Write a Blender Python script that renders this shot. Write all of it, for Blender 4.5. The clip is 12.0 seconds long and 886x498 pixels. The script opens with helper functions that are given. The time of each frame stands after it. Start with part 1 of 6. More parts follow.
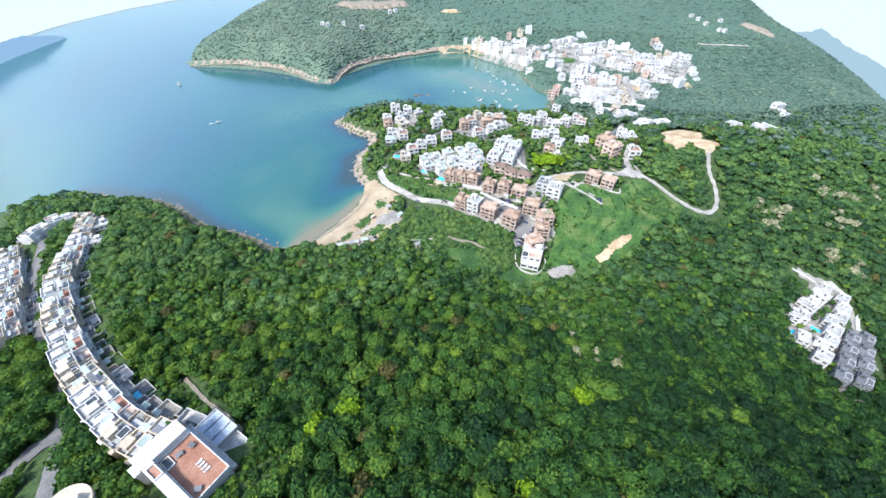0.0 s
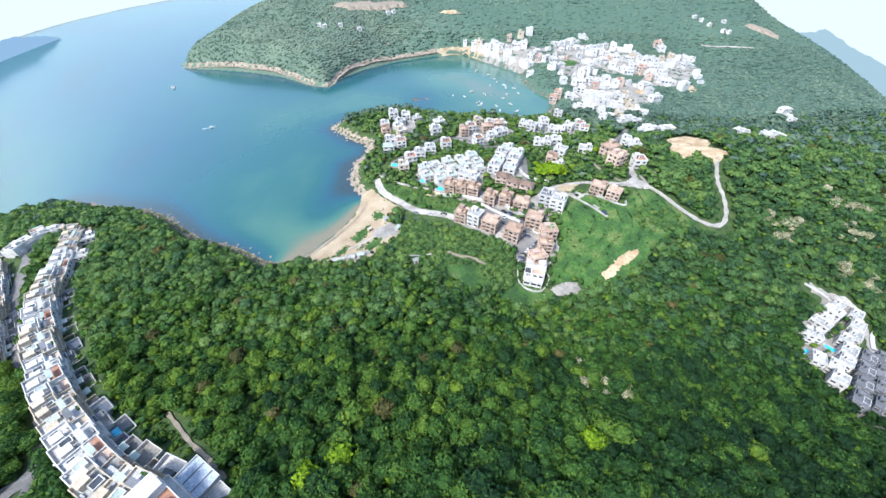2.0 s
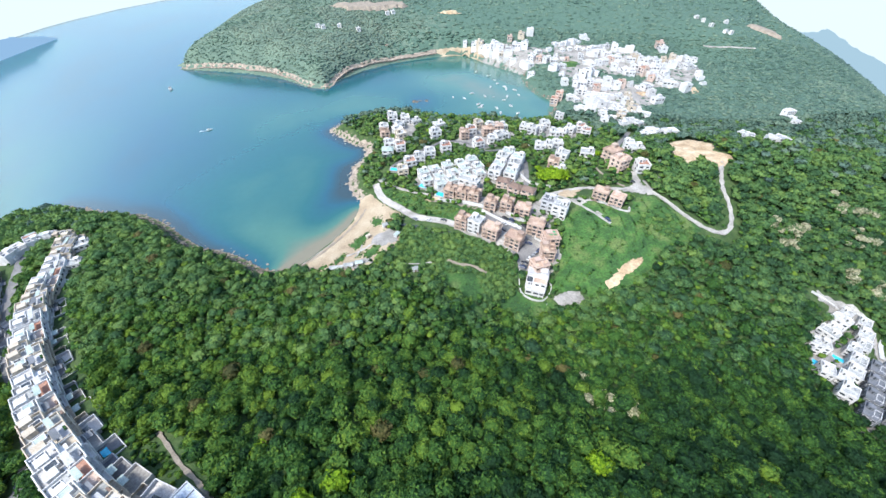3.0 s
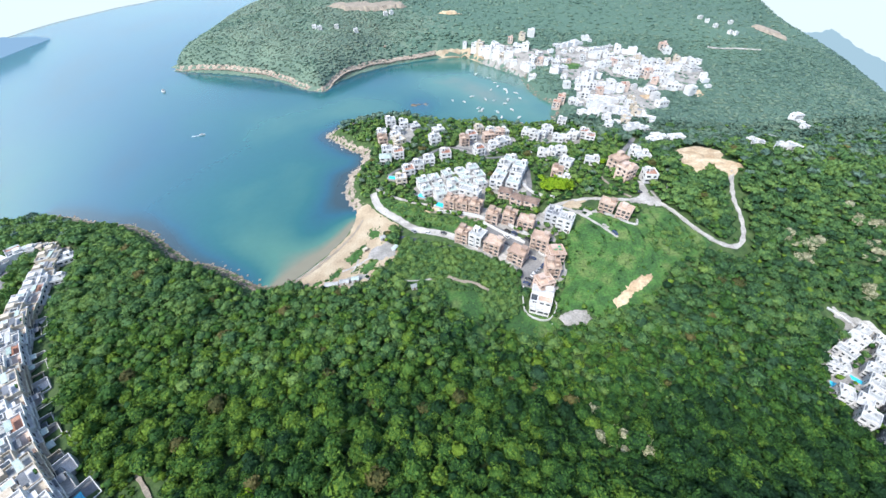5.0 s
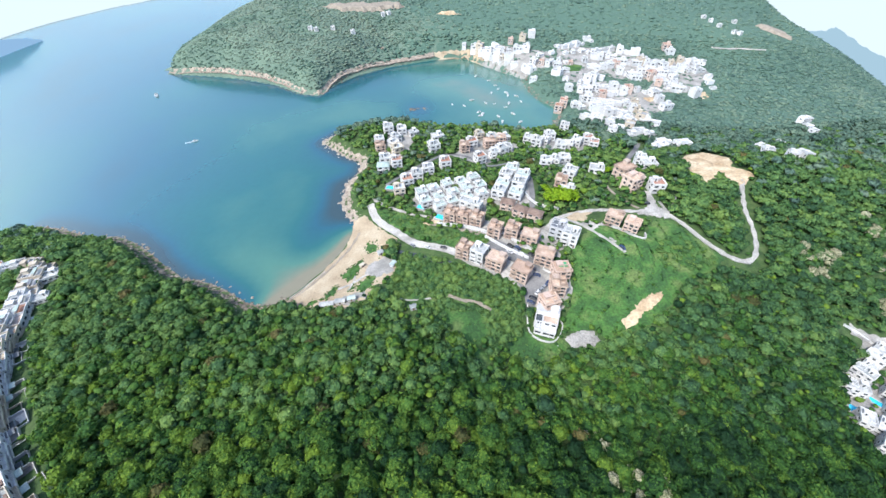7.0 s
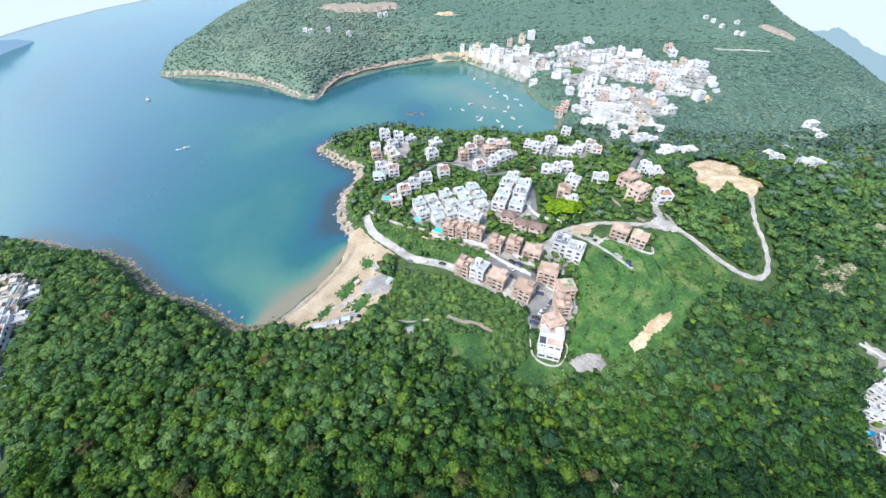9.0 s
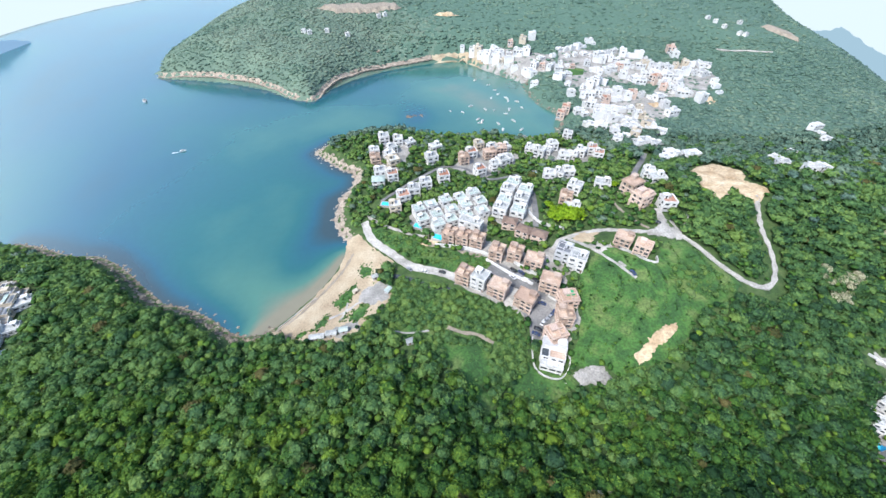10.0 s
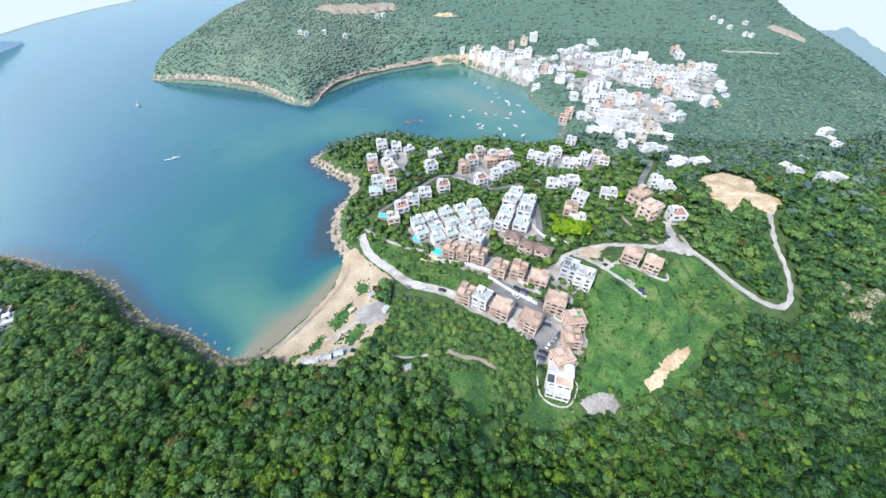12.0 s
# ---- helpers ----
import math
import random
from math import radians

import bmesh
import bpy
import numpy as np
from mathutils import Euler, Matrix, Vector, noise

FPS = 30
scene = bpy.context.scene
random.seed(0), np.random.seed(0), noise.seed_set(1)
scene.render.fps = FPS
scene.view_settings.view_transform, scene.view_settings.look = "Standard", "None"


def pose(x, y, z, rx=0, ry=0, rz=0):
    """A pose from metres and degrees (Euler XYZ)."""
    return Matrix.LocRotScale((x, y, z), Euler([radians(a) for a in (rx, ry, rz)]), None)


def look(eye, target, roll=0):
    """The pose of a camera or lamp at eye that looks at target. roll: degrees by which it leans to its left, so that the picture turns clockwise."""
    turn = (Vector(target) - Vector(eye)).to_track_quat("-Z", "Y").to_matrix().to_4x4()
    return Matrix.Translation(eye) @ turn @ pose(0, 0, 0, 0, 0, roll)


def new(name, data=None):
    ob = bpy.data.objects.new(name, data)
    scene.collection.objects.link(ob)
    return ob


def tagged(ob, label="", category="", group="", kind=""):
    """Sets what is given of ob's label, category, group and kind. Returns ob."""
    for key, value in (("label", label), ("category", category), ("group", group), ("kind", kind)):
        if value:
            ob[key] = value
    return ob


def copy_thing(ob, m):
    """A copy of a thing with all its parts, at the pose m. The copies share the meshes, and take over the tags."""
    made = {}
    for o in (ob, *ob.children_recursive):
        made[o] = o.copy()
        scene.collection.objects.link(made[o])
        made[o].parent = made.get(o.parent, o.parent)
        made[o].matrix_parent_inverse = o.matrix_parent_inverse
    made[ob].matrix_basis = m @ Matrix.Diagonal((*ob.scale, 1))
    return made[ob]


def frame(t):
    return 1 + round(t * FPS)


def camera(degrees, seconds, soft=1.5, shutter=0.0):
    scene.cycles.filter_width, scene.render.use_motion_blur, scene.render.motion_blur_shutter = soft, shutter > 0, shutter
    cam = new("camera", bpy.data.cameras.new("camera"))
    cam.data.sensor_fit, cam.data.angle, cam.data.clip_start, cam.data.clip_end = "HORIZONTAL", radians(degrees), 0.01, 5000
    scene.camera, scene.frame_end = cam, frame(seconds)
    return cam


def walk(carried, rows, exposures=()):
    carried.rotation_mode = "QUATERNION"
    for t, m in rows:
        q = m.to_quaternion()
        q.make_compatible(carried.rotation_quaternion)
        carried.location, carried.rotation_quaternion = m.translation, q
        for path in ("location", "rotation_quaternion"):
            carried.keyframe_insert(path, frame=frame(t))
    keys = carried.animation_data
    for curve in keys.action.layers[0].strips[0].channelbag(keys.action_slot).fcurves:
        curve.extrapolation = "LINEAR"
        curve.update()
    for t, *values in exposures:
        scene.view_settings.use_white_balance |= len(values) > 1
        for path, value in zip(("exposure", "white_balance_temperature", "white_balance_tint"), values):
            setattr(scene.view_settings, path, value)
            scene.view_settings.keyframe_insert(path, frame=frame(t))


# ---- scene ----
cam = camera(99.4, 12.0, 1.5)
METRES, EYE, TILT, LEAN, TURN = 81.9, 150.0, 0.0, -3.6, 2.9
ROWS = [
    (0.0, 0.0, 0.0, 0.0, -2.91, -42.3, 3.2),
    (0.5, 0.0019, 0.0375, 0.0031, -2.92, -42.35, 3.18),
    (1.0, 0.0048, 0.0806, 0.0071, -2.96, -42.4, 3.19),
    (1.5, 0.0075, 0.1186, 0.011, -2.98, -42.44, 3.2),
    (2.0, 0.0095, 0.1628, 0.0157, -3.02, -42.5, 3.19),
    (2.5, 0.0117, 0.202, 0.02, -3.03, -42.55, 3.21),
    (3.0, 0.0137, 0.2464, 0.0241, -3.07, -42.63, 3.21),
    (5.0, 0.0166, 0.4135, 0.0302, -3.22, -42.85, 3.18),
    (5.5, 0.0185, 0.4527, 0.0333, -3.26, -42.9, 3.2),
    (6.0, 0.02, 0.498, 0.0375, -3.33, -42.99, 3.2),
    (6.5, 0.0225, 0.5367, 0.0401, -3.39, -43.05, 3.25),
    (7.0, 0.0235, 0.5817, 0.0435, -3.44, -43.13, 3.33),
    (9.0, 0.0356, 0.748, 0.0554, -3.72, -43.37, 3.35),
    (9.5, 0.039, 0.7863, 0.0586, -3.74, -43.43, 3.36),
    (10.0, 0.0423, 0.8296, 0.0618, -3.75, -43.49, 3.39),
    (10.5, 0.0444, 0.8685, 0.0653, -3.76, -43.54, 3.39),
    (11.0, 0.046, 0.913, 0.0689, -3.78, -43.61, 3.41),
    (11.5, 0.0489, 0.9517, 0.0714, -3.79, -43.69, 3.43),
    (12.0, 0.0528, 0.9953, 0.0742, -3.81, -43.75, 3.43),
]
walk(cam, [(t, pose(0, 0, EYE, TILT, LEAN, TURN) @ pose(METRES * x, METRES * y, METRES * z, 90 + pitch, roll, yaw)) for t, x, y, z, yaw, pitch, roll in ROWS], ((0.0, 1.27, 6340, 10), (5.0, 1.24, 6340, 10), (9.0, 1.19, 6340, 10), (12.0, 1.15, 6340, 10)))

# ---- world, sun, sky ----
world = bpy.data.worlds.new("world")
scene.world = world
world.use_nodes = True
wn, wl = world.node_tree.nodes, world.node_tree.links
sky = wn.new("ShaderNodeTexSky")
sky.sky_type, sky.sun_disc = "NISHITA", False
SUN_EL, SUN_AZ = 52.0, -136.0
sky.sun_elevation, sky.sun_rotation = radians(SUN_EL), radians(SUN_AZ)
sky.air_density, sky.dust_density, sky.ozone_density = 1.0, 1.2, 1.2
wn["Background"].inputs["Strength"].default_value = 0.15
wl.new(sky.outputs["Color"], wn["Background"].inputs["Color"])
sun_data = bpy.data.lights.new("sun", "SUN")
sun_data.energy, sun_data.angle, sun_data.color = 2.45, radians(9.0), (1.0, 0.97, 0.92)
sun = new("sun", sun_data)
az = radians(SUN_AZ)
sun.matrix_world = look((0, 0, 0), (-math.sin(az) * math.cos(radians(SUN_EL)), -math.cos(az) * math.cos(radians(SUN_EL)), -math.sin(radians(SUN_EL))))

# ---- materials ----
def material(name, colors, scale=0.2, rough=0.8, bump=0.0, bump_scale=2.0, metallic=0.0, detail=4.0, vary=0.0, attr=None, spread=(0.3, 0.7), grain=0.35):
    """A principled surface: a colour ramp over noise at real size, finer grain on top, relief, and a shift by object."""
    m = bpy.data.materials.new(name)
    m.use_nodes = True
    n, l = m.node_tree.nodes, m.node_tree.links
    p = n["Principled BSDF"]
    p.inputs["Roughness"].default_value, p.inputs["Metallic"].default_value = rough, metallic
    tc = n.new("ShaderNodeTexCoord")
    g = n.new("ShaderNodeNewGeometry")
    a = n.new("ShaderNodeTexNoise")
    a.inputs["Scale"].default_value, a.inputs["Detail"].default_value = scale, detail
    l.new(g.outputs["Position"], a.inputs["Vector"])
    ramp = n.new("ShaderNodeValToRGB")
    els = ramp.color_ramp.elements
    while len(els) < len(colors):
        els.new(0.5)
    for i, c in enumerate(colors):
        els[i].position = spread[0] + (spread[1] - spread[0]) * i / max(1, len(colors) - 1)
        els[i].color = (*c, 1)
    fac = a.outputs["Fac"]
    if attr or vary:
        add = n.new("ShaderNodeMath")
        add.operation = "ADD"
        l.new(a.outputs["Fac"], add.inputs[0])
        fac = add.outputs[0]
        src = None
        info = n.new("ShaderNodeObjectInfo")
        shift = n.new("ShaderNodeMath")
        shift.operation = "MULTIPLY_ADD"
        l.new(info.outputs["Random"], shift.inputs[0])
        shift.inputs[1].default_value, shift.inputs[2].default_value = vary, -vary / 2
        src = shift.outputs[0]
        if attr:
            at = n.new("ShaderNodeAttribute")
            at.attribute_name = attr
            both = n.new("ShaderNodeMath")
            both.operation = "ADD"
            l.new(at.outputs["Fac"], both.inputs[0])
            l.new(src, both.inputs[1])
            src = both.outputs[0]
        l.new(src, add.inputs[1])
    l.new(fac, ramp.inputs["Fac"])
    fine = n.new("ShaderNodeTexNoise")
    fine.inputs["Scale"].default_value, fine.inputs["Detail"].default_value = bump_scale, 3.0
    l.new(g.outputs["Position"], fine.inputs["Vector"])
    mix = n.new("ShaderNodeMix")
    mix.data_type, mix.blend_type = "RGBA", "OVERLAY"
    mix.inputs["Factor"].default_value = grain
    l.new(ramp.outputs["Color"], mix.inputs["A"])
    grey = n.new("ShaderNodeMapRange")
    grey.inputs["From Min"].default_value, grey.inputs["From Max"].default_value = 0.25, 0.75
    l.new(fine.outputs["Fac"], grey.inputs["Value"])
    l.new(grey.outputs["Result"], mix.inputs["B"])
    l.new(mix.outputs["Result"], p.inputs["Base Color"])
    if bump:
        b = n.new("ShaderNodeBump")
        b.inputs["Strength"].default_value, b.inputs["Distance"].default_value = 1.0, bump
        l.new(fine.outputs["Fac"], b.inputs["Height"])
        l.new(b.outputs["Normal"], p.inputs["Normal"])
    return m


def glow(name, colour, strength=1.0):
    m = bpy.data.materials.new(name)
    m.use_nodes = True
    n, l = m.node_tree.nodes, m.node_tree.links
    n.remove(n["Principled BSDF"])
    e = n.new("ShaderNodeEmission")
    e.inputs["Color"].default_value, e.inputs["Strength"].default_value = (*colour, 1), strength
    l.new(e.outputs[0], n["Material Output"].inputs["Surface"])
    return m


def scatter_leaves(m, amount):
    """Each leaf clump of a crown gets a shade of its own."""
    n, l = m.node_tree.nodes, m.node_tree.links
    ramp = next(x for x in n if x.type == "VALTORGB")
    old = ramp.inputs["Fac"].links[0].from_socket
    g = next(x for x in n if x.type == "NEW_GEOMETRY")
    k = n.new("ShaderNodeMath")
    k.operation = "MULTIPLY_ADD"
    k.inputs[1].default_value, k.inputs[2].default_value = amount, -amount / 2
    l.new(g.outputs["Random Per Island"], k.inputs[0])
    add = n.new("ShaderNodeMath")
    add.operation = "ADD"
    l.new(old, add.inputs[0])
    l.new(k.outputs[0], add.inputs[1])
    l.new(add.outputs[0], ramp.inputs["Fac"])


FOLIAGE = [(0.013, 0.042, 0.017), (0.024, 0.072, 0.02), (0.041, 0.109, 0.023), (0.068, 0.149, 0.027), (0.105, 0.19, 0.031), (0.15, 0.242, 0.029)]
# Paler, bluer leaf greens: distance haze is put into these colours.
HAZED_VALLEY = [(0.029, 0.072, 0.036), (0.044, 0.104, 0.043), (0.065, 0.142, 0.052), (0.092, 0.182, 0.06), (0.124, 0.22, 0.066), (0.162, 0.256, 0.066)]
# Greyed greens for the far slopes: thicker haze put into the colours.
HAZED_SCRUB = [(0.076, 0.116, 0.09), (0.1, 0.148, 0.112), (0.126, 0.18, 0.132), (0.152, 0.192, 0.142)]
HAZED_WOODS = [(0.048, 0.09, 0.072), (0.07, 0.125, 0.094), (0.096, 0.16, 0.117), (0.13, 0.186, 0.13)]
m_leaf = material("foliage", FOLIAGE, 2.2, 0.7, 0.25, 4.0, attr="tone", vary=0.2, spread=(0.12, 1.0))
scatter_leaves(m_leaf, 0.34)
m_valley_haze = material("hazed_valley_foliage", HAZED_VALLEY, 2.2, 0.7, 0.25, 4.0, attr="tone", vary=0.2, spread=(0.12, 1.0))
scatter_leaves(m_valley_haze, 0.3)
m_hill_haze = material("hill_scrub", HAZED_SCRUB, 0.03, 0.9, 0.2, 0.8, attr="tone", spread=(0.2, 0.9))
m_mount_haze = material("hazed_far_foliage", HAZED_WOODS, 0.9, 0.8, 0.25, 2.0, attr="tone", spread=(0.2, 0.9))
m_russet = material("russet_foliage", [(0.054, 0.064, 0.022), (0.092, 0.094, 0.03), (0.135, 0.12, 0.044)], 1.6, 0.7, 0.25, 3.0, attr="tone", vary=0.15)
m_lime = material("lime_foliage", [(0.08, 0.17, 0.01), (0.16, 0.28, 0.014), (0.25, 0.38, 0.02)], 1.6, 0.7, 0.25, 3.0, attr="tone", vary=0.15)
m_bloom = material("cream_blossom", [(0.08, 0.12, 0.05), (0.24, 0.25, 0.14), (0.48, 0.46, 0.32)], 1.6, 0.8, 0.2, 3.0, attr="tone", vary=0.2)
scatter_leaves(m_bloom, 0.5)


def leafy(m, share):
    """Leaves let part of the light through."""
    n, l = m.node_tree.nodes, m.node_tree.links
    p = n["Principled BSDF"]
    p.inputs["Specular IOR Level"].default_value = 0.15
    t = n.new("ShaderNodeBsdfTranslucent")
    l.new(p.inputs["Base Color"].links[0].from_socket, t.inputs["Color"])
    mix = n.new("ShaderNodeMixShader")
    mix.inputs["Fac"].default_value = share
    l.new(p.outputs[0], mix.inputs[1])
    l.new(t.outputs[0], mix.inputs[2])
    l.new(mix.outputs[0], n["Material Output"].inputs["Surface"])


for m in (m_leaf, m_valley_haze, m_bloom, m_lime, m_russet):
    leafy(m, 0.25)
for m in (m_hill_haze, m_mount_haze):
    m.node_tree.nodes["Principled BSDF"].inputs["Specular IOR Level"].default_value = 0.15
m_bark = material("bark", [(0.06, 0.045, 0.03), (0.12, 0.09, 0.06)], 2, 0.9, 0.05, 6)
m_soil = material("undergrowth", [(0.02, 0.045, 0.012), (0.04, 0.08, 0.018), (0.065, 0.1, 0.032)], 0.25, 0.95, 0.3, 1.5)
m_grass = material("meadow", [(0.025, 0.074, 0.017), (0.043, 0.112, 0.021), (0.09, 0.138, 0.038)], 0.09, 0.95, 0.3, 0.9, spread=(0.38, 0.64), grain=0.5)
m_sand = material("sand", [(0.25, 0.19, 0.125), (0.34, 0.27, 0.18), (0.41, 0.345, 0.245)], 0.08, 0.95, 0.05, 1.5)
m_rock = material("rock", [(0.1, 0.08, 0.06), (0.2, 0.165, 0.125), (0.32, 0.275, 0.22)], 0.3, 0.9, 0.2, 1.5, vary=0.4)
m_white = material("white_render", [(0.44, 0.435, 0.415), (0.53, 0.525, 0.51), (0.61, 0.605, 0.59)], 0.3, 0.75, 0.01, 3, vary=0.2)
m_brick = material("brick_work", [(0.26, 0.185, 0.14), (0.34, 0.255, 0.2), (0.42, 0.335, 0.27)], 0.3, 0.9, 0.03, 3, vary=0.3)
m_concrete = material("concrete", [(0.3, 0.29, 0.28), (0.42, 0.41, 0.39), (0.52, 0.5, 0.47)], 0.15, 0.9, 0.02, 3, vary=0.2)
m_glass = material("dark_glass", [(0.04, 0.048, 0.055), (0.07, 0.08, 0.088)], 0.6, 0.12, 0.0, 2)

# ---- ground and sea ----
HILLS = [
    (18, -90, 260, 35.2), (486, 690, 260, 50.8), (-21, -24, 55, 26.0), (276, 273, 55, 34.5), (-234, 774, 180, 53.1),
    (243, 108, 55, -33.0), (54, 141, 35, -20.7), (462, 342, 80, 40.0), (-54, 207, 55, -16.2), (270, 486, 120, -18.4),
    (198, 990, 180, 49.5), (177, 240, 55, 13.7), (369, 267, 35, 23.7), (540, 867, 55, 29.8), (159, 78, 35, -10.8),
    (-93, -6, 35, 9.8), (-303, 204, 35, 8.9), (369, 603, 35, -15.9), (579, 750, 35, -21.5), (45, 372, 55, -9.9),
    (-93, 141, 35, -5.6), (-408, 708, 35, -18.4), (117, 99, 35, -10.8), (54, 36, 35, 8.5), (-72, 624, 35, -13.5),
    (702, 846, 120, 13.3), (495, 456, 35, 10.2), (-198, 15, 35, 6.4)
]
NEAR_COAST = [(-340, 294), (-311, 284), (-281, 271), (-267, 265), (-241, 260), (-222, 250), (-204, 238), (-186, 224), (-165, 209), (-141, 201), (-128, 194), (-114, 185), (-106, 181), (-95, 182), (-88, 186), (-80, 196), (-70, 210), (-62, 226), (-59, 242), (-60, 256), (-68, 270), (-71, 281), (-72, 301), (-65, 317), (-66, 337), (-81, 348), (-91, 359), (-108, 376), (-99, 390), (-70, 405), (-39, 409), (-2, 404), (30, 404)]
FAR_COAST = [(51, 409), (82, 400), (113, 409), (129, 440), (126, 462), (114, 477), (107, 512), (106, 546), (89, 563), (65, 590), (45, 615), (30, 623), (-6, 616), (-35, 602), (-67, 586), (-106, 558), (-129, 527), (-140, 495), (-165, 505), (-205, 540), (-269, 577), (-335, 605), (-392, 627)]
OUTER = [(-402, 648), (-398, 690), (-376, 735), (-350, 800), (-305, 900), (-290, 1400), (1600, 1400), (1600, -600)]
SHORE = [(-1500, -600), (-1500, 250), (-520, 300)] + NEAR_COAST + FAR_COAST + OUTER


def path_distance(px, py, pts, closed=False):
    """Distance of the points to a polyline, and whether they lie inside it when it is closed."""
    pts = np.array(pts, float)
    far, inside = np.full(px.shape, 1e9), np.zeros(px.shape, bool)
    ends = np.roll(pts, -1, 0)
    for a, b in list(zip(pts, ends))[: None if closed else -1]:
        ab = b - a
        t = np.clip(((px - a[0]) * ab[0] + (py - a[1]) * ab[1]) / (ab @ ab), 0, 1)
        far = np.minimum(far, np.hypot(px - a[0] - t * ab[0], py - a[1] - t * ab[1]))
        if closed and a[1] != b[1]:
            cross = (a[1] > py) != (b[1] > py)
            inside ^= cross & (px < (b[0] - a[0]) * (py - a[1]) / (b[1] - a[1]) + a[0])
    return np.where(inside, -far, far) if closed else far


def sea_level(x, y):
    """The sea's surface falls away to the sides and past the offing, bent to fit the camera's view."""
    r = np.hypot(x, y)
    return -11.0 - 0.00052 * x * x / (1 + (y / 400.0) ** 2) - 0.012 * np.maximum(r - 1412, 0) ** 2 - 0.25 * np.maximum(x - 700, 0)


def ground(x, y):
    x, y = np.asarray(x, float), np.asarray(y, float)
    shore = -path_distance(x, y, SHORE, True)
    h = 2.0 + 0 * x
    for a, b, s, k in HILLS:
        h = h + k * np.exp(-((x - a) ** 2 + (y - b) ** 2) / (2 * s * s))
    rise = 1 - np.exp(-np.maximum(shore, 0) / 14)
    fall = 0.13 * np.maximum(x - 560, 0)
    return sea_level(x, y) - fall + np.where(shore > 0, rise * np.maximum(h, 1.0), np.maximum(shore * 0.12, -6.0))


def ground_at(x, y):
    return float(ground(np.array([x]), np.array([y]))[0])


def mesh_from(name, verts, faces, mats, smooth=False, tone=None):
    me = bpy.data.meshes.new(name)
    verts, faces = np.asarray(verts, np.float32), np.asarray(faces, np.int32)
    k = faces.shape[1]
    me.vertices.add(len(verts))
    me.vertices.foreach_set("co", verts.ravel())
    me.loops.add(faces.size)
    me.loops.foreach_set("vertex_index", faces.ravel())
    me.polygons.add(len(faces))
    me.polygons.foreach_set("loop_start", np.arange(0, faces.size, k, dtype=np.int32))
    me.polygons.foreach_set("use_smooth", np.full(len(faces), smooth, bool))
    if tone is not None:
        at = me.attributes.new("tone", "FLOAT", "POINT")
        at.data.foreach_set("value", np.asarray(tone, np.float32))
    for m in mats:
        me.materials.append(m)
    me.update(calc_edges=True)
    me.validate()
    return me


def steps(*spans):
    """Grid lines: from, to, step, and so on."""
    out = []
    for a, b, s in spans:
        out += list(np.arange(a, b, s))
    return np.array(out + [spans[-1][1]], float)


def sheet(name, xs, ys, zf, mats, tonef=None):
    X, Y = np.meshgrid(xs, ys)
    V = np.stack([X, Y, zf(X, Y)], -1).reshape(-1, 3)
    i = np.arange(len(ys) - 1)[:, None] * len(xs) + np.arange(len(xs) - 1)[None]
    F = np.stack([i, i + 1, i + 1 + len(xs), i + len(xs)], -1).reshape(-1, 4)
    me = mesh_from(name, V, F, mats, True, None if tonef is None else tonef(X, Y).ravel())
    return me, X, Y


gx = steps((-1500, -400, 40), (-400, 330, 4.0), (330, 700, 7), (700, 1600, 30))
gy = steps((-200, 0, 20), (0, 420, 4.0), (420, 700, 6), (700, 1000, 9), (1000, 1700, 35))
me, GX, GY = sheet("ground", gx, gy, ground, [m_soil, m_hill_haze, m_mount_haze])


def heathland(x, y):
    """True on the open far headland; its edge frays into the woods."""
    return (x + np.random.default_rng(8).normal(0, 28, np.shape(x)) < -40 + 25 * np.sin(y * 0.05)) & (y > 440)


hilly = heathland(GX, GY)
# Far faces get the greyed materials: haze put into ground colour.
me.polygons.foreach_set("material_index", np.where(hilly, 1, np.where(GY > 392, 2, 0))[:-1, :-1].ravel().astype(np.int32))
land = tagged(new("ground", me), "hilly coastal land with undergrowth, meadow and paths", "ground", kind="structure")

m_sea = material("sea_water", [(0.026, 0.05, 0.056), (0.014, 0.076, 0.108), (0.015, 0.096, 0.098), (0.055, 0.15, 0.112), (0.18, 0.165, 0.11)], 0.006, 0.16, 0.0012, 0.25, attr="tone", spread=(0.0, 1.0), grain=0.03)


m_sea.node_tree.nodes["Principled BSDF"].inputs["Specular IOR Level"].default_value = 0.85


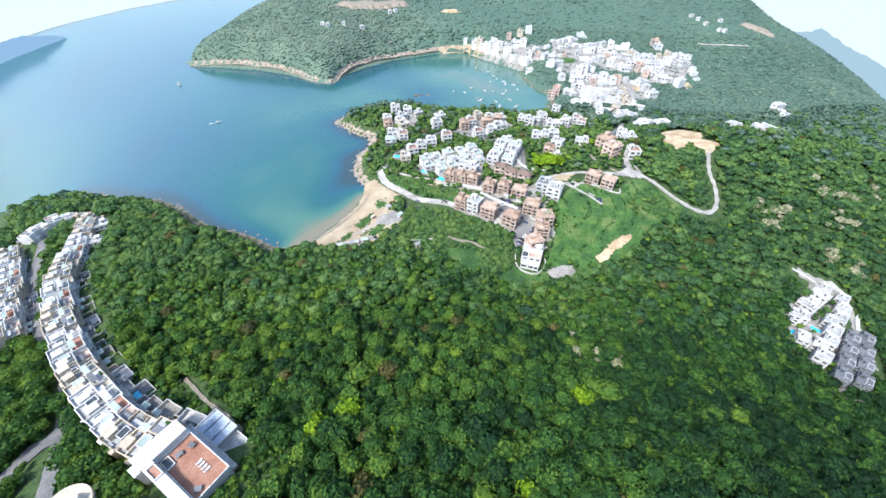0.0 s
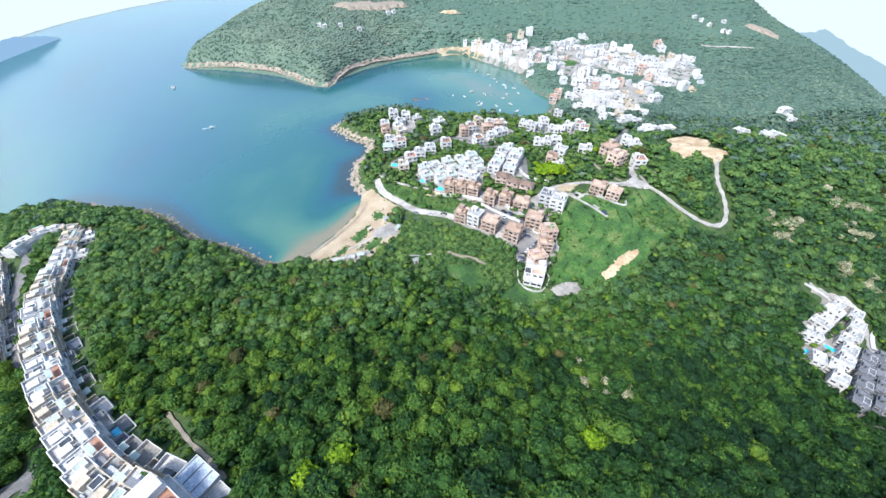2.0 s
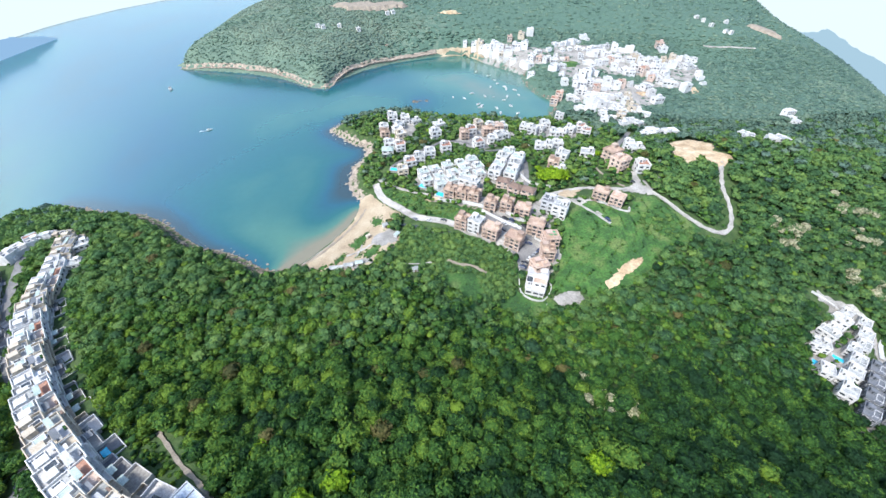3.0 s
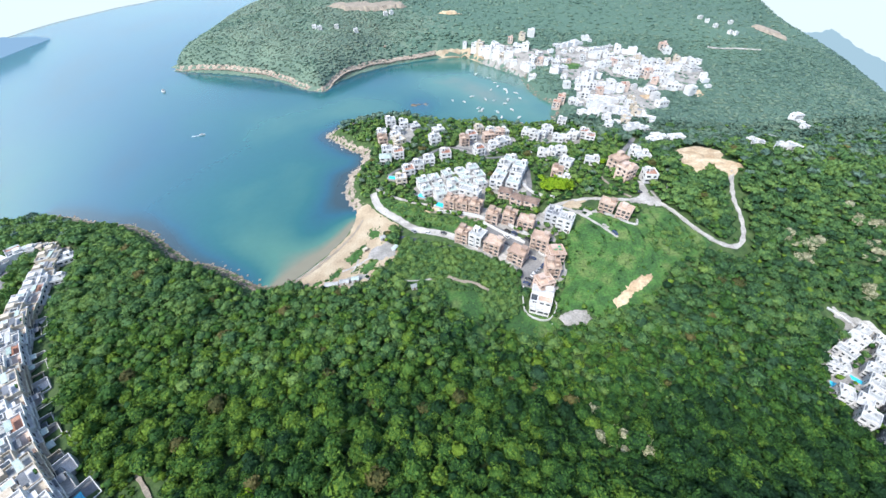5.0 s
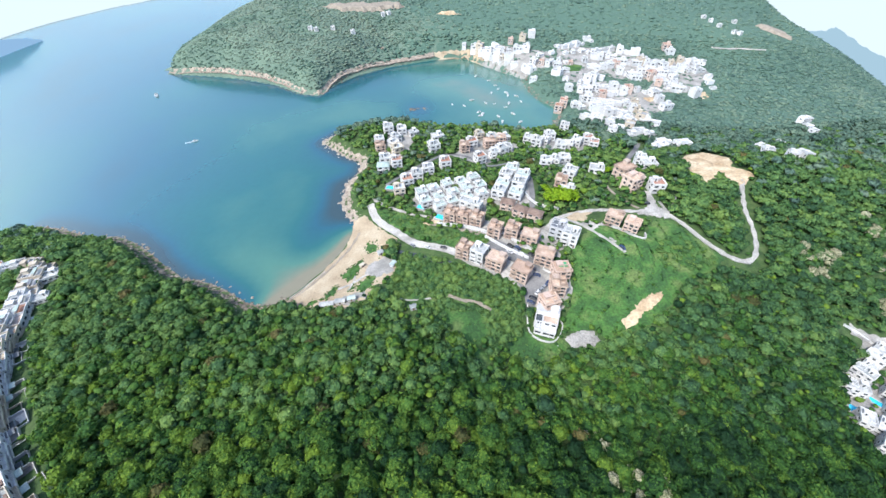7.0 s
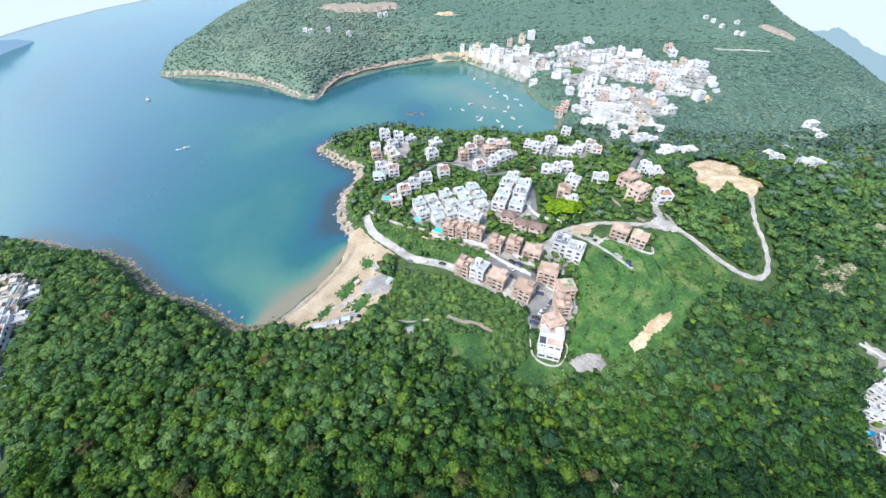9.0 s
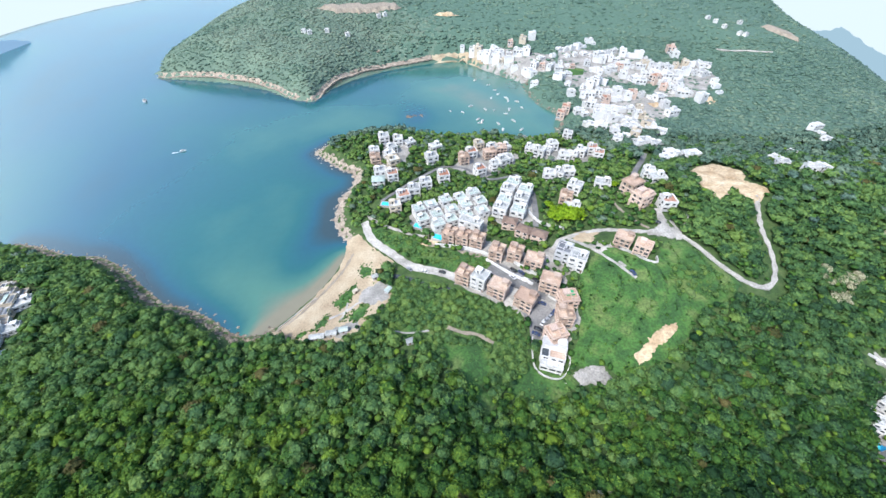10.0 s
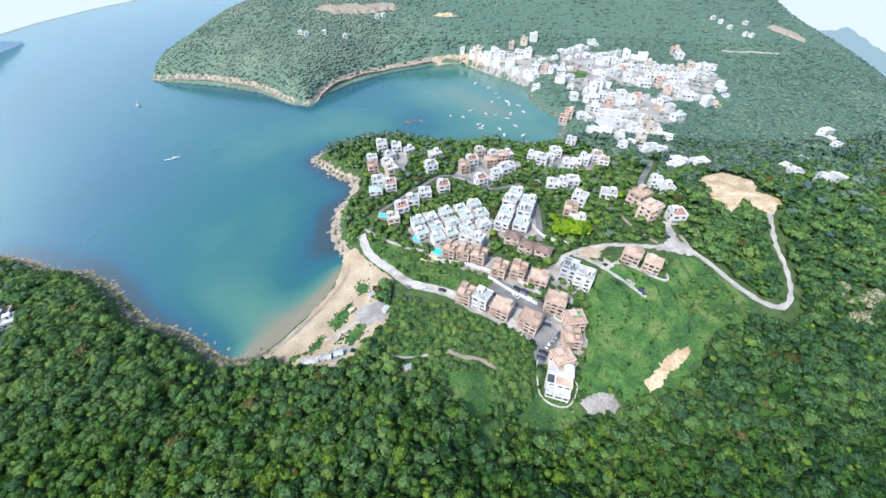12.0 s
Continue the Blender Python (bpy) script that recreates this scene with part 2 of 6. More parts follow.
def seabed(x, y):
    """How shallow and sandy the water looks: low over reefs by the rocks, high over sand by the beaches."""
    off = np.maximum(path_distance(x, y, SHORE, True), 0)
    sandy = path_distance(x, y, NEAR_COAST[13:19])
    bay = path_distance(x, y, FAR_COAST[2:12])
    rocky = np.minimum(path_distance(x, y, NEAR_COAST[:12]), path_distance(x, y, NEAR_COAST[19:29]))
    far = path_distance(x, y, FAR_COAST[12:])
    shoal = 0.55 * np.exp(-sandy / 7) + 0.42 * np.exp(-(sandy / 75) ** 1.3) + 0.26 * np.exp(-(bay / 95) ** 1.5) + 0.12 * np.exp(-bay / 10) + 0.1 * np.exp(-off / 120)
    shoal += 0.34 * np.exp(-(((x - 5) / 65) ** 2 + ((y - 515) / 50) ** 2))
    shoal += 0.22 * np.exp(-(((x + 90) / 130) ** 2 + ((y - 440) / 70) ** 2))
    shoal += 0.17 * np.exp(-(((x + 135) / 110) ** 2 + ((y - 250) / 90) ** 2))
    shoal += 0.1 * np.exp(-(((x - 80) / 45) ** 2 + ((y - 445) / 50) ** 2))
    reef = 0.7 * np.exp(-(rocky / 12) ** 1.4) + 0.35 * np.exp(-far / 7)
    for a, b, s, k in ((-84, 243, 19, 0.36), (-76, 268, 15, 0.28), (-84, 298, 16, 0.3), (-21, 444, 16, 0.3)):
        reef += k * np.exp(-((x - a) ** 2 + (y - b) ** 2 * 0.5) / s ** 2)
    return -0.22 + shoal - reef


sx = steps((-3000, -1500, 80), (-1500, -500, 25), (-500, 200, 6), (200, 1600, 60))
sy = steps((-300, 100, 40), (100, 700, 6), (700, 1500, 25), (1500, 3000, 80))
me, SX, SY = sheet("water", sx, sy, sea_level, [m_sea], seabed)
water = tagged(new("water", me), "calm turquoise sea in a sheltered bay", "sea", kind="structure")

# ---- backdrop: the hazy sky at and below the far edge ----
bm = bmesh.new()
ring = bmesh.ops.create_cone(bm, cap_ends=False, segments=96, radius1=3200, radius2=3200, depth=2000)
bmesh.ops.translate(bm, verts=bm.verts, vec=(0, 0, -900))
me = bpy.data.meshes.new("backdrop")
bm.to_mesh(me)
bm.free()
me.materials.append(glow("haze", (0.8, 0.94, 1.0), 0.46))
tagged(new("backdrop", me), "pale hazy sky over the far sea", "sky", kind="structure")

# ---- tree crowns ----
rng = np.random.default_rng(5)


def crown_template(seed, sub, cards, leaf=1.0, rough=0.03, flat=0.75):
    """A lumpy crown of radius one on z=0: a shell of lobes and a coat of leaf clumps."""
    r = np.random.default_rng(seed)
    bm = bmesh.new()
    bmesh.ops.create_icosphere(bm, subdivisions=sub, radius=1)
    V = np.array([v.co[:] for v in bm.verts])
    F = np.array([[v.index for v in f.verts] for f in bm.faces])
    bm.free()
    lobes = r.normal(size=(18, 3))
    lobes[:, 2] = np.abs(lobes[:, 2]) * 0.9
    lobes /= np.linalg.norm(lobes, axis=1)[:, None]
    def radius(d):
        dot = d @ lobes.T
        return 0.6 + 0.48 * np.max(np.exp((dot - 1) * 12) * (0.55 + 0.45 * r_l), axis=1)
    r_l = r.uniform(size=18)
    def shape(d):
        p = d * radius(d)[:, None]
        p[:, 2] = np.where(p[:, 2] < 0, p[:, 2] * 0.55, p[:, 2] * flat) + 0.35
        return p
    P = shape(V) + r.normal(size=V.shape) * rough
    # Inner shell darker than the leaf clumps: crown shade put into tone.
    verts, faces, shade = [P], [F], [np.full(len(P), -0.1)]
    if cards:
        d = r.normal(size=(cards, 3))
        d[:, 2] = np.abs(d[:, 2]) * 1.0 - 0.25
        d /= np.linalg.norm(d, axis=1)[:, None]
        c = shape(d) * r.uniform(0.97, 1.1, (cards, 1))
        nrm = d + r.normal(size=d.shape) * 0.5
        nrm /= np.linalg.norm(nrm, axis=1)[:, None]
        t = np.cross(nrm, r.normal(size=d.shape))
        t /= np.linalg.norm(t, axis=1)[:, None]
        b = np.cross(nrm, t)
        s = r.uniform(0.09, 0.2, (cards, 1)) * leaf
        q = np.stack([c + t * s, c - t * s * 0.5 + b * s * 0.87, c - t * s * 0.5 - b * s * 0.87], 1).reshape(-1, 3)
        verts.append(q)
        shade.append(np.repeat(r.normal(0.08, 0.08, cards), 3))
        faces.append(np.arange(cards * 3).reshape(-1, 3) + len(P))
    return np.concatenate(verts), np.concatenate(faces), np.concatenate(shade)


def scatter(x0, x1, y0, y1, step, keep):
    X, Y = np.meshgrid(np.arange(x0, x1, step), np.arange(y0, y1, step))
    X = (X + rng.uniform(-0.45, 0.45, X.shape) * step).ravel()
    Y = (Y + rng.uniform(-0.45, 0.45, Y.shape) * step).ravel()
    k = keep(X, Y)
    return X[k], Y[k]


def grove(name, X, Y, size, templates, label, lift=2.5, tones=None, mat=None, base=0.0, vary=0.15):
    """Many crowns joined into one mesh."""
    Z = ground(X, Y) + base
    vs, fs, ts, n0 = [], [], [], 0
    which = rng.integers(len(templates), size=len(X))
    for k, (V, F, shade) in enumerate(templates):
        i = np.where(which == k)[0]
        if not len(i):
            continue
        a = rng.uniform(0, 6.28, len(i))
        R = size[i] * rng.uniform(0.8, 1.2, len(i))
        H = R * rng.uniform(0.85, 1.15, len(i))
        c, s = np.cos(a)[:, None], np.sin(a)[:, None]
        P = np.stack([(c * V[:, 0] - s * V[:, 1]) * R[:, None], (s * V[:, 0] + c * V[:, 1]) * R[:, None], V[:, 2] * H[:, None]], -1)
        P += np.stack([X[i], Y[i], Z[i] + lift * R / 3.5 * rng.uniform(0.6, 1.7, len(i))], -1)[:, None]
        vs.append(P.reshape(-1, 3))
        fs.append((F[None] + (np.arange(len(i)) * len(V) + n0)[:, None, None]).reshape(-1, 3))
        u = rng.uniform(size=len(i))
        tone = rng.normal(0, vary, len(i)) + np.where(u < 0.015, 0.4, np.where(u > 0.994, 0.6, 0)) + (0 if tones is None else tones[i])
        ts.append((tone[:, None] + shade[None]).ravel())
        n0 += P.size // 3
    me = mesh_from(name, np.concatenate(vs), np.concatenate(fs), [mat or m_leaf], True, np.concatenate(ts))
    return tagged(new(name, me), label, "trees", kind="stuff")



# ---- roads, beach and open ground ----
COAST_ROAD = [(-50, 267), (-43, 250), (-29, 235), (-16, 222), (4, 212), (21, 200), (33, 193), (41, 185)]
YARD_ROAD = [(29, 215), (38, 207), (50, 198), (56, 196)]
YARD = [(42, 185), (50, 191), (58, 190), (61, 184), (56, 176), (50, 171), (45, 170), (45, 178)]
HILL_ROAD = [(64, 222), (71, 231), (78, 234), (89, 237), (100, 238), (112, 236), (123, 234), (132, 235), (138, 231), (144, 222), (151, 208), (157, 201), (162, 197), (170, 195), (177, 198), (182, 205), (185, 213), (187, 222), (188, 230), (191, 239), (197, 252), (203, 263), (203, 275)]
MEADOW_PATH = [(76, 232), (83, 227), (88, 222), (94, 214), (98, 209), (101, 204), (104, 200)]
DRIVE = [(115, 268), (116, 258), (119, 248), (121, 242), (125, 237)]
LANE = [(144, 305), (155, 322), (165, 336), (176, 354)]
SPUR = [(133, 237), (136, 247), (138, 256)]
TRACKS = [[(140, 243), (140, 237), (140, 230)], [(152, 247), (147, 239), (142, 232)]]
APRON = [(122, 231), (130, 238), (134, 247), (138, 246), (137, 238), (142, 232), (139, 226), (130, 229)]
SAND_LOT = [(77, 236), (89, 239), (96, 237), (89, 228), (82, 228)]
PADS = [[(86, 226), (94, 229), (100, 223), (95, 219), (90, 219)], [(95, 213), (101, 212), (103, 208), (99, 205)]]
TWIN_LANE = [(64, 300), (66, 285), (64, 268), (62, 255), (60, 245)]
CAPE_LANE = [(-40, 285), (-25, 300), (-8, 318), (5, 330), (22, 328), (38, 310), (62, 318)]
PATH_LEFT = [(-100, 75), (-93, 70), (-82, 62), (-72, 56), (-62, 49)]
BACK_ROAD = [(-143, 39), (-141, 50), (-137, 57), (-150, 73), (-170, 91), (-201, 112), (-229, 135), (-253, 159), (-273, 191), (-281, 205)]
GATE_ROAD = [(-115, 30), (-126, 43), (-137, 57)]
LOWER_PATH = [(4, 176), (11, 173), (19, 172), (26, 168)]
RIGHT_ROAD = [(230, 170), (242, 167), (259, 164), (262, 149), (252, 132), (240, 110)]
CLEARING = [(185, 307), (198, 318), (214, 322), (218, 299), (209, 282), (214, 273), (213, 266), (198, 254), (193, 262), (191, 270), (180, 260), (174, 272)]
BEACH = [(-112, 183), (-95, 181), (-87, 185), (-80, 194), (-71, 209), (-63, 225), (-60, 241), (-61, 256), (-53, 258), (-42, 243), (-27, 228), (-24, 221), (-38, 224), (-36, 214), (-25, 206), (-25, 196), (-34, 188), (-38, 182), (-47, 171), (-63, 172), (-82, 178), (-93, 177)]
MEADOW = [(81, 214), (76, 204), (74, 192), (72, 182), (67, 169), (62, 160), (66, 158), (78, 157), (84, 151), (94, 154), (103, 157), (116, 166), (124, 176), (138, 183), (152, 189), (158, 196), (146, 212), (140, 224), (130, 226), (118, 211), (97, 224), (88, 219)]
THICKET = [(122, 210), (137, 214), (155, 194), (150, 188), (134, 184), (122, 182), (116, 192)]
GLADE = [(3, 163), (18, 166), (23, 158), (20, 148), (23, 134), (18, 133), (12, 144), (4, 153)]
VERGE = [(-47, 260), (-25, 255), (-5, 234), (26, 224), (30, 216), (22, 208), (4, 215), (-15, 226), (-28, 239), (-42, 252)]
SCRUB = [(-24, 216), (7, 202), (42, 186), (43, 158), (29, 145), (15, 150), (0, 159), (-32, 180)]
DIRT = [(90, 161), (95, 165), (102, 170), (109, 174), (116, 175), (114, 170), (108, 166), (101, 161), (97, 157), (91, 155)]
SLAB = [(61, 154), (66, 157), (69, 158), (77, 157), (79, 151), (74, 148), (68, 150), (64, 149)]
KNOLL = [(29, 145), (43, 158), (60, 155), (64, 149), (50, 142), (36, 140)]
ROADS = [(COAST_ROAD, 5.0), (YARD_ROAD, 9.0), (HILL_ROAD, 2.6), (MEADOW_PATH, 1.7), (DRIVE, 1.4), (LANE, 4.0), (SPUR, 3.6), (TWIN_LANE, 3.6), (CAPE_LANE, 2.6), (BACK_ROAD, 6.0), (GATE_ROAD, 5.0), (PATH_LEFT, 1.3), (LOWER_PATH, 2.0), (RIGHT_ROAD, 5.0)]

m_road = material("pale_concrete_road", [(0.21, 0.2, 0.18), (0.32, 0.305, 0.28), (0.43, 0.41, 0.375)], 0.12, 0.9, 0.02, 1.2)
m_tar = material("asphalt", [(0.09, 0.09, 0.09), (0.14, 0.14, 0.14), (0.2, 0.195, 0.19)], 0.1, 0.9, 0.02, 1.5)
m_yard = material("worn_paving", [(0.17, 0.165, 0.15), (0.25, 0.24, 0.22), (0.34, 0.325, 0.3)], 0.12, 0.9, 0.02, 1.2)
m_earth = material("bare_earth", [(0.32, 0.225, 0.13), (0.43, 0.33, 0.21), (0.53, 0.43, 0.3)], 0.12, 0.95, 0.1, 0.8)
m_track = material("dirt_track", [(0.2, 0.17, 0.13), (0.28, 0.24, 0.19)], 0.2, 0.95, 0.05, 1.5)


def smooth_line(pts, step=2.0):
    """A rounded line through the points, in even steps."""
    p = np.array(pts, float)
    out = []
    for i in range(len(p) - 1):
        a, b, c, d = p[max(i - 1, 0)], p[i], p[i + 1], p[min(i + 2, len(p) - 1)]
        n = max(2, int(np.linalg.norm(c - b) / step))
        for t in np.arange(n) / n:
            out.append(0.5 * (2 * b + (c - a) * t + (2 * a - 5 * b + 4 * c - d) * t * t + (3 * b - a - 3 * c + d) * t ** 3))
    return np.array(out + [p[-1]])


def ribbon(name, pts, width, mat, lift=0.35, label="", category="road", wobble=0.0):
    """A road laid on the ground, with sides that go into it."""
    c = smooth_line(pts)
    d = np.gradient(c, axis=0)
    d /= np.linalg.norm(d, axis=1)[:, None]
    nrm = np.stack([-d[:, 1], d[:, 0]], -1)
    w = width / 2 * (1 + wobble * np.sin(np.arange(len(c)) * 1.7) * rng.uniform(0.3, 1, len(c)))
    z = ground(c[:, 0], c[:, 1])
    rows = []
    for k, drop in ((-1.0, 1.2), (-1.0, 0), (-0.5, 0), (0, 0), (0.5, 0), (1.0, 0), (1.0, 1.2)):
        q = c + nrm * (k * w)[:, None]
        zz = np.maximum(ground(q[:, 0], q[:, 1]), z - 0.3) + lift - drop
        rows.append(np.concatenate([q, zz[:, None]], 1))
    V = np.stack(rows, 1).reshape(-1, 3)
    k = len(rows)
    i = (np.arange(len(c) - 1)[:, None] * k + np.arange(k - 1)[None]).ravel()
    F = np.stack([i, i + 1, i + 1 + k, i + k], -1)
    return tagged(new(name, mesh_from(name, V, F[:, ::-1], [mat], False)), label, category, kind="structure")


def patch(name, poly, mat, step=2.0, lift=0.25, label="", category="ground", relief=None, ragged=0.0):
    """A piece of open ground laid on the terrain, with a slightly uneven rim."""
    from mathutils.geometry import delaunay_2d_cdt
    p = np.array(poly, float)
    rim = []
    for a, b in zip(p, np.roll(p, -1, 0)):
        n = max(1, int(np.linalg.norm(b - a) / step))
        for t in np.arange(n) / n:
            rim.append(a + (b - a) * t + (rng.normal(size=2) * ragged if t else 0))
    rim = np.array(rim)
    lo, hi = rim.min(0), rim.max(0)
    gx_, gy_ = np.meshgrid(np.arange(lo[0], hi[0], step), np.arange(lo[1], hi[1], step))
    q = np.stack([gx_.ravel(), gy_.ravel()], -1) + rng.uniform(-0.3, 0.3, (gx_.size, 2)) * step
    q = q[path_distance(q[:, 0], q[:, 1], rim, True) < -0.5 * step]
    pts = np.concatenate([rim, q])
    n = len(rim)
    vo, _, fo, *_ = delaunay_2d_cdt([Vector(v) for v in pts], [(i, (i + 1) % n) for i in range(n)], [list(range(n))], 1, 0.001)
    v = np.array([x[:] for x in vo])
    fo = [f for f in fo if len(f) == 3]
    edge = np.maximum(-path_distance(v[:, 0], v[:, 1], rim, True), 0)
    z = ground(v[:, 0], v[:, 1]) + lift - 0.9 * lift * np.exp(-edge / 0.6)
    if relief is not None:
        z = z + relief(v[:, 0], v[:, 1]) * (1 - np.exp(-edge / 3))
    return tagged(new(name, mesh_from(name, np.concatenate([v, z[:, None]], 1), fo, [mat], False)), label, category, kind="structure")


def terraces(x, y):
    """Old field terraces: each treads gently down to a steep grassy step."""
    f = ((x * 0.8 - y * 0.35 + 6 * np.sin(y * 0.09) + 3 * np.sin(x * 0.11)) / 7.0) % 1.0
    flat = np.clip((np.minimum(path_distance(x, y, MEADOW_PATH), path_distance(x, y, DIRT, True)) - 3.0) / 4.0, 0, 1)
    return flat * (1.5 * np.where(f < 0.8, f / 0.8, (1 - f) / 0.2) + 0.25 * np.sin(x * 0.9 + y * 0.4) * np.sin(y * 0.7))


patch("beach", BEACH, m_sand, 2.0, 0.3, "pale sandy beach with tufts of grass", "beach", ragged=0.5)
patch("meadow", MEADOW, m_grass, 1.6, 0.45, "bright green terraced meadow on a slope", "meadow",
      terraces, 0.6)
patch("grass_bank", VERGE, m_grass, 2.0, 0.45, "grassy green bank above the beach road", "grass", ragged=0.6)
patch("scrub_ground", SCRUB, m_grass, 2.5, 0.3, "rough grass in the valley behind the beach", "grass", ragged=0.6)
patch("grass_knoll", KNOLL, m_grass, 2.0, 0.3, "rough grass below the last houses", "grass", ragged=0.6)
patch("bare_slope", DIRT, m_earth, 0.9, 0.9, "bare sandy scar beside the meadow", "earth", lambda x, y: 0.3 * np.sin(x * 0.7) * np.sin(y * 0.8), 0.5)
patch("earth_clearing", CLEARING, m_earth, 2.0, 0.4, "cleared building plot of bare yellow earth", "earth", lambda x, y: 1.2 * ((x * 0.12 - y * 0.02) % 1.0) + 0.3 * np.sin(x * 0.8) * np.sin(y * 0.6), 0.6)
patch("rubble_pad", SLAB, m_yard, 1.2, 0.5, "pale grey patch of rubble and concrete", "rubble", lambda x, y: 0.3 * np.sin(x * 1.9) * np.sin(y * 1.6), 0.6)
for poly in PADS:
    patch("rubble_pad", poly, m_road, 1.2, 0.6, "pale broken concrete pad beside the meadow path", "rubble", lambda x, y: 0.25 * np.sin(x * 1.7) * np.sin(y * 1.9), 0.6)
patch("pavement", APRON, m_road, 1.5, 0.55, "pale concrete apron where the hill roads meet", "pavement", ragged=0.7)
patch("sand_lot", SAND_LOT, m_sand, 1.5, 0.55, "pale sandy lot at the road bend", "earth", lambda x, y: 0.2 * np.sin(x * 0.9) * np.sin(y * 1.1), 0.7)
for pts in TRACKS:
    ribbon("path", pts, 1.6, m_road, 0.5, "short pale track into the slope", "path", 0.4)
patch("pavement", YARD, m_tar, 2.0, 0.4, "grey asphalt yard between the houses", "pavement")
ESTATE = [(-20, 262), (-16, 274), (8, 284), (30, 290), (36, 262), (30, 244), (14, 238), (-2, 246)]
TWINS = [(34, 256), (48, 300), (60, 302), (68, 286), (60, 252), (50, 242)]
CAPE_YARD = [(-50, 330), (-44, 372), (-20, 372), (-26, 335), (-36, 308)]
LOWER_YARD = [(8, 204), (14, 214), (30, 206), (46, 198), (68, 205), (72, 180), (60, 165), (52, 166), (42, 184), (28, 190)]
ROW_YARD = [(2, 240), (10, 246), (28, 236), (58, 218), (64, 226), (80, 216), (74, 205), (56, 206), (30, 214)]
CAPE_EAST = [(10, 330), (20, 345), (32, 372), (60, 372), (70, 356), (62, 335), (36, 312)]
EAST_YARD = [(78, 350), (84, 366), (104, 370), (122, 360), (138, 358), (132, 338), (104, 336)]
VALLEY_YARD = [(196, 124), (208, 146), (244, 168), (268, 160), (256, 146), (214, 108)]
GREY_YARD = [(198, 92), (226, 126), (252, 136), (246, 116), (212, 86)]
BAY_YARDS = [[(30, 585), (75, 612), (115, 592), (150, 585), (140, 545), (105, 540), (70, 560)], [(150, 565), (160, 605), (230, 600), (285, 570), (290, 530), (230, 520), (200, 530), (150, 500)],
             [(155, 445), (160, 500), (200, 515), (255, 495), (260, 460), (200, 420), (160, 405)], [(250, 505), (290, 565), (350, 595), (345, 545), (300, 495), (262, 495)], [(160, 370), (172, 410), (212, 420), (212, 395), (196, 365)]]
YARDS = [ESTATE, TWINS, CAPE_YARD, LOWER_YARD, ROW_YARD, CAPE_EAST, EAST_YARD, VALLEY_YARD, GREY_YARD] + BAY_YARDS
for poly in YARDS:
    patch("pavement", poly, m_yard, 3.0 if poly not in BAY_YARDS else 6.0, 0.3, "worn concrete paving between the houses", "pavement", ragged=0.8)
for pts, wide in ROADS:
    dark = pts in (YARD_ROAD, BACK_ROAD, GATE_ROAD, TWIN_LANE, CAPE_LANE, LANE)
    mat = m_track if pts in (PATH_LEFT, DRIVE, LOWER_PATH) else m_tar if dark else m_road
    ribbon("road", pts, wide, mat, 0.5, "narrow grey asphalt road" if dark else "narrow earth footpath" if mat is m_track else "narrow pale concrete road", "road", 0.12 if dark or pts is COAST_ROAD else 0.35)

# ---- building blocks ----
def box(bm, x0, x1, y0, y1, z0, z1, mat=0):
    v = [bm.verts.new(p) for p in ((x0, y0, z0), (x1, y0, z0), (x1, y1, z0), (x0, y1, z0), (x0, y0, z1), (x1, y0, z1), (x1, y1, z1), (x0, y1, z1))]
    for f in ((0, 3, 2, 1), (4, 5, 6, 7), (0, 1, 5, 4), (1, 2, 6, 5), (2, 3, 7, 6), (3, 0, 4, 7)):
        bm.faces.new([v[i] for i in f]).material_index = mat


def to_mesh(name, bm, *mats):
    me = bpy.data.meshes.new(name)
    bm.to_mesh(me)
    bm.free()
    for m in mats:
        me.materials.append(m)
    return me


def part(name, mesh, parent, at=None, label=""):
    ob = new(name, mesh)
    ob.parent = parent
    if at is not None:
        ob.matrix_basis = at
    if label:
        ob["label"] = label
    return ob


def boxes(name, rows, *mats):
    bm = bmesh.new()
    for r in rows:
        box(bm, *r)
    return to_mesh(name, bm, *mats)


def rings(name, levels, *mats):
    """One closed body of stacked rectangles: rows of z, half width, half depth."""
    bm = bmesh.new()
    last = None
    for z, a, b, *c in levels:
        x, y = c or (0, 0)
        row = [bm.verts.new(p) for p in ((x - a, y - b, z), (x + a, y - b, z), (x + a, y + b, z), (x - a, y + b, z))]
        if last:
            for i in range(4):
                bm.faces.new((last[i], last[(i + 1) % 4], row[(i + 1) % 4], row[i]))
        else:
            bm.faces.new(row[::-1])
        last = row
    bm.faces.new(last)
    return to_mesh(name, bm, *mats)


def tray(name, x0, x1, y0, y1, z0, z1, t, floor, *mats):
    """A box open at the top, with walls t thick and a floor at the given height, in the second material where there is one."""
    bm = bmesh.new()
    def rect(d, z):
        return [bm.verts.new(p) for p in ((x0 + d, y0 + d, z), (x1 - d, y0 + d, z), (x1 - d, y1 - d, z), (x0 + d, y1 - d, z))]
    a, b, c, d = rect(0, z0), rect(0, z1), rect(t, z1), rect(t, floor)
    bm.faces.new(a[::-1])
    for p, q in ((a, b), (b, c), (c, d)):
        for i in range(4):
            bm.faces.new((p[i], p[(i + 1) % 4], q[(i + 1) % 4], q[i]))
    bm.faces.new(d).material_index = len(mats) - 1
    return to_mesh(name, bm, *mats)


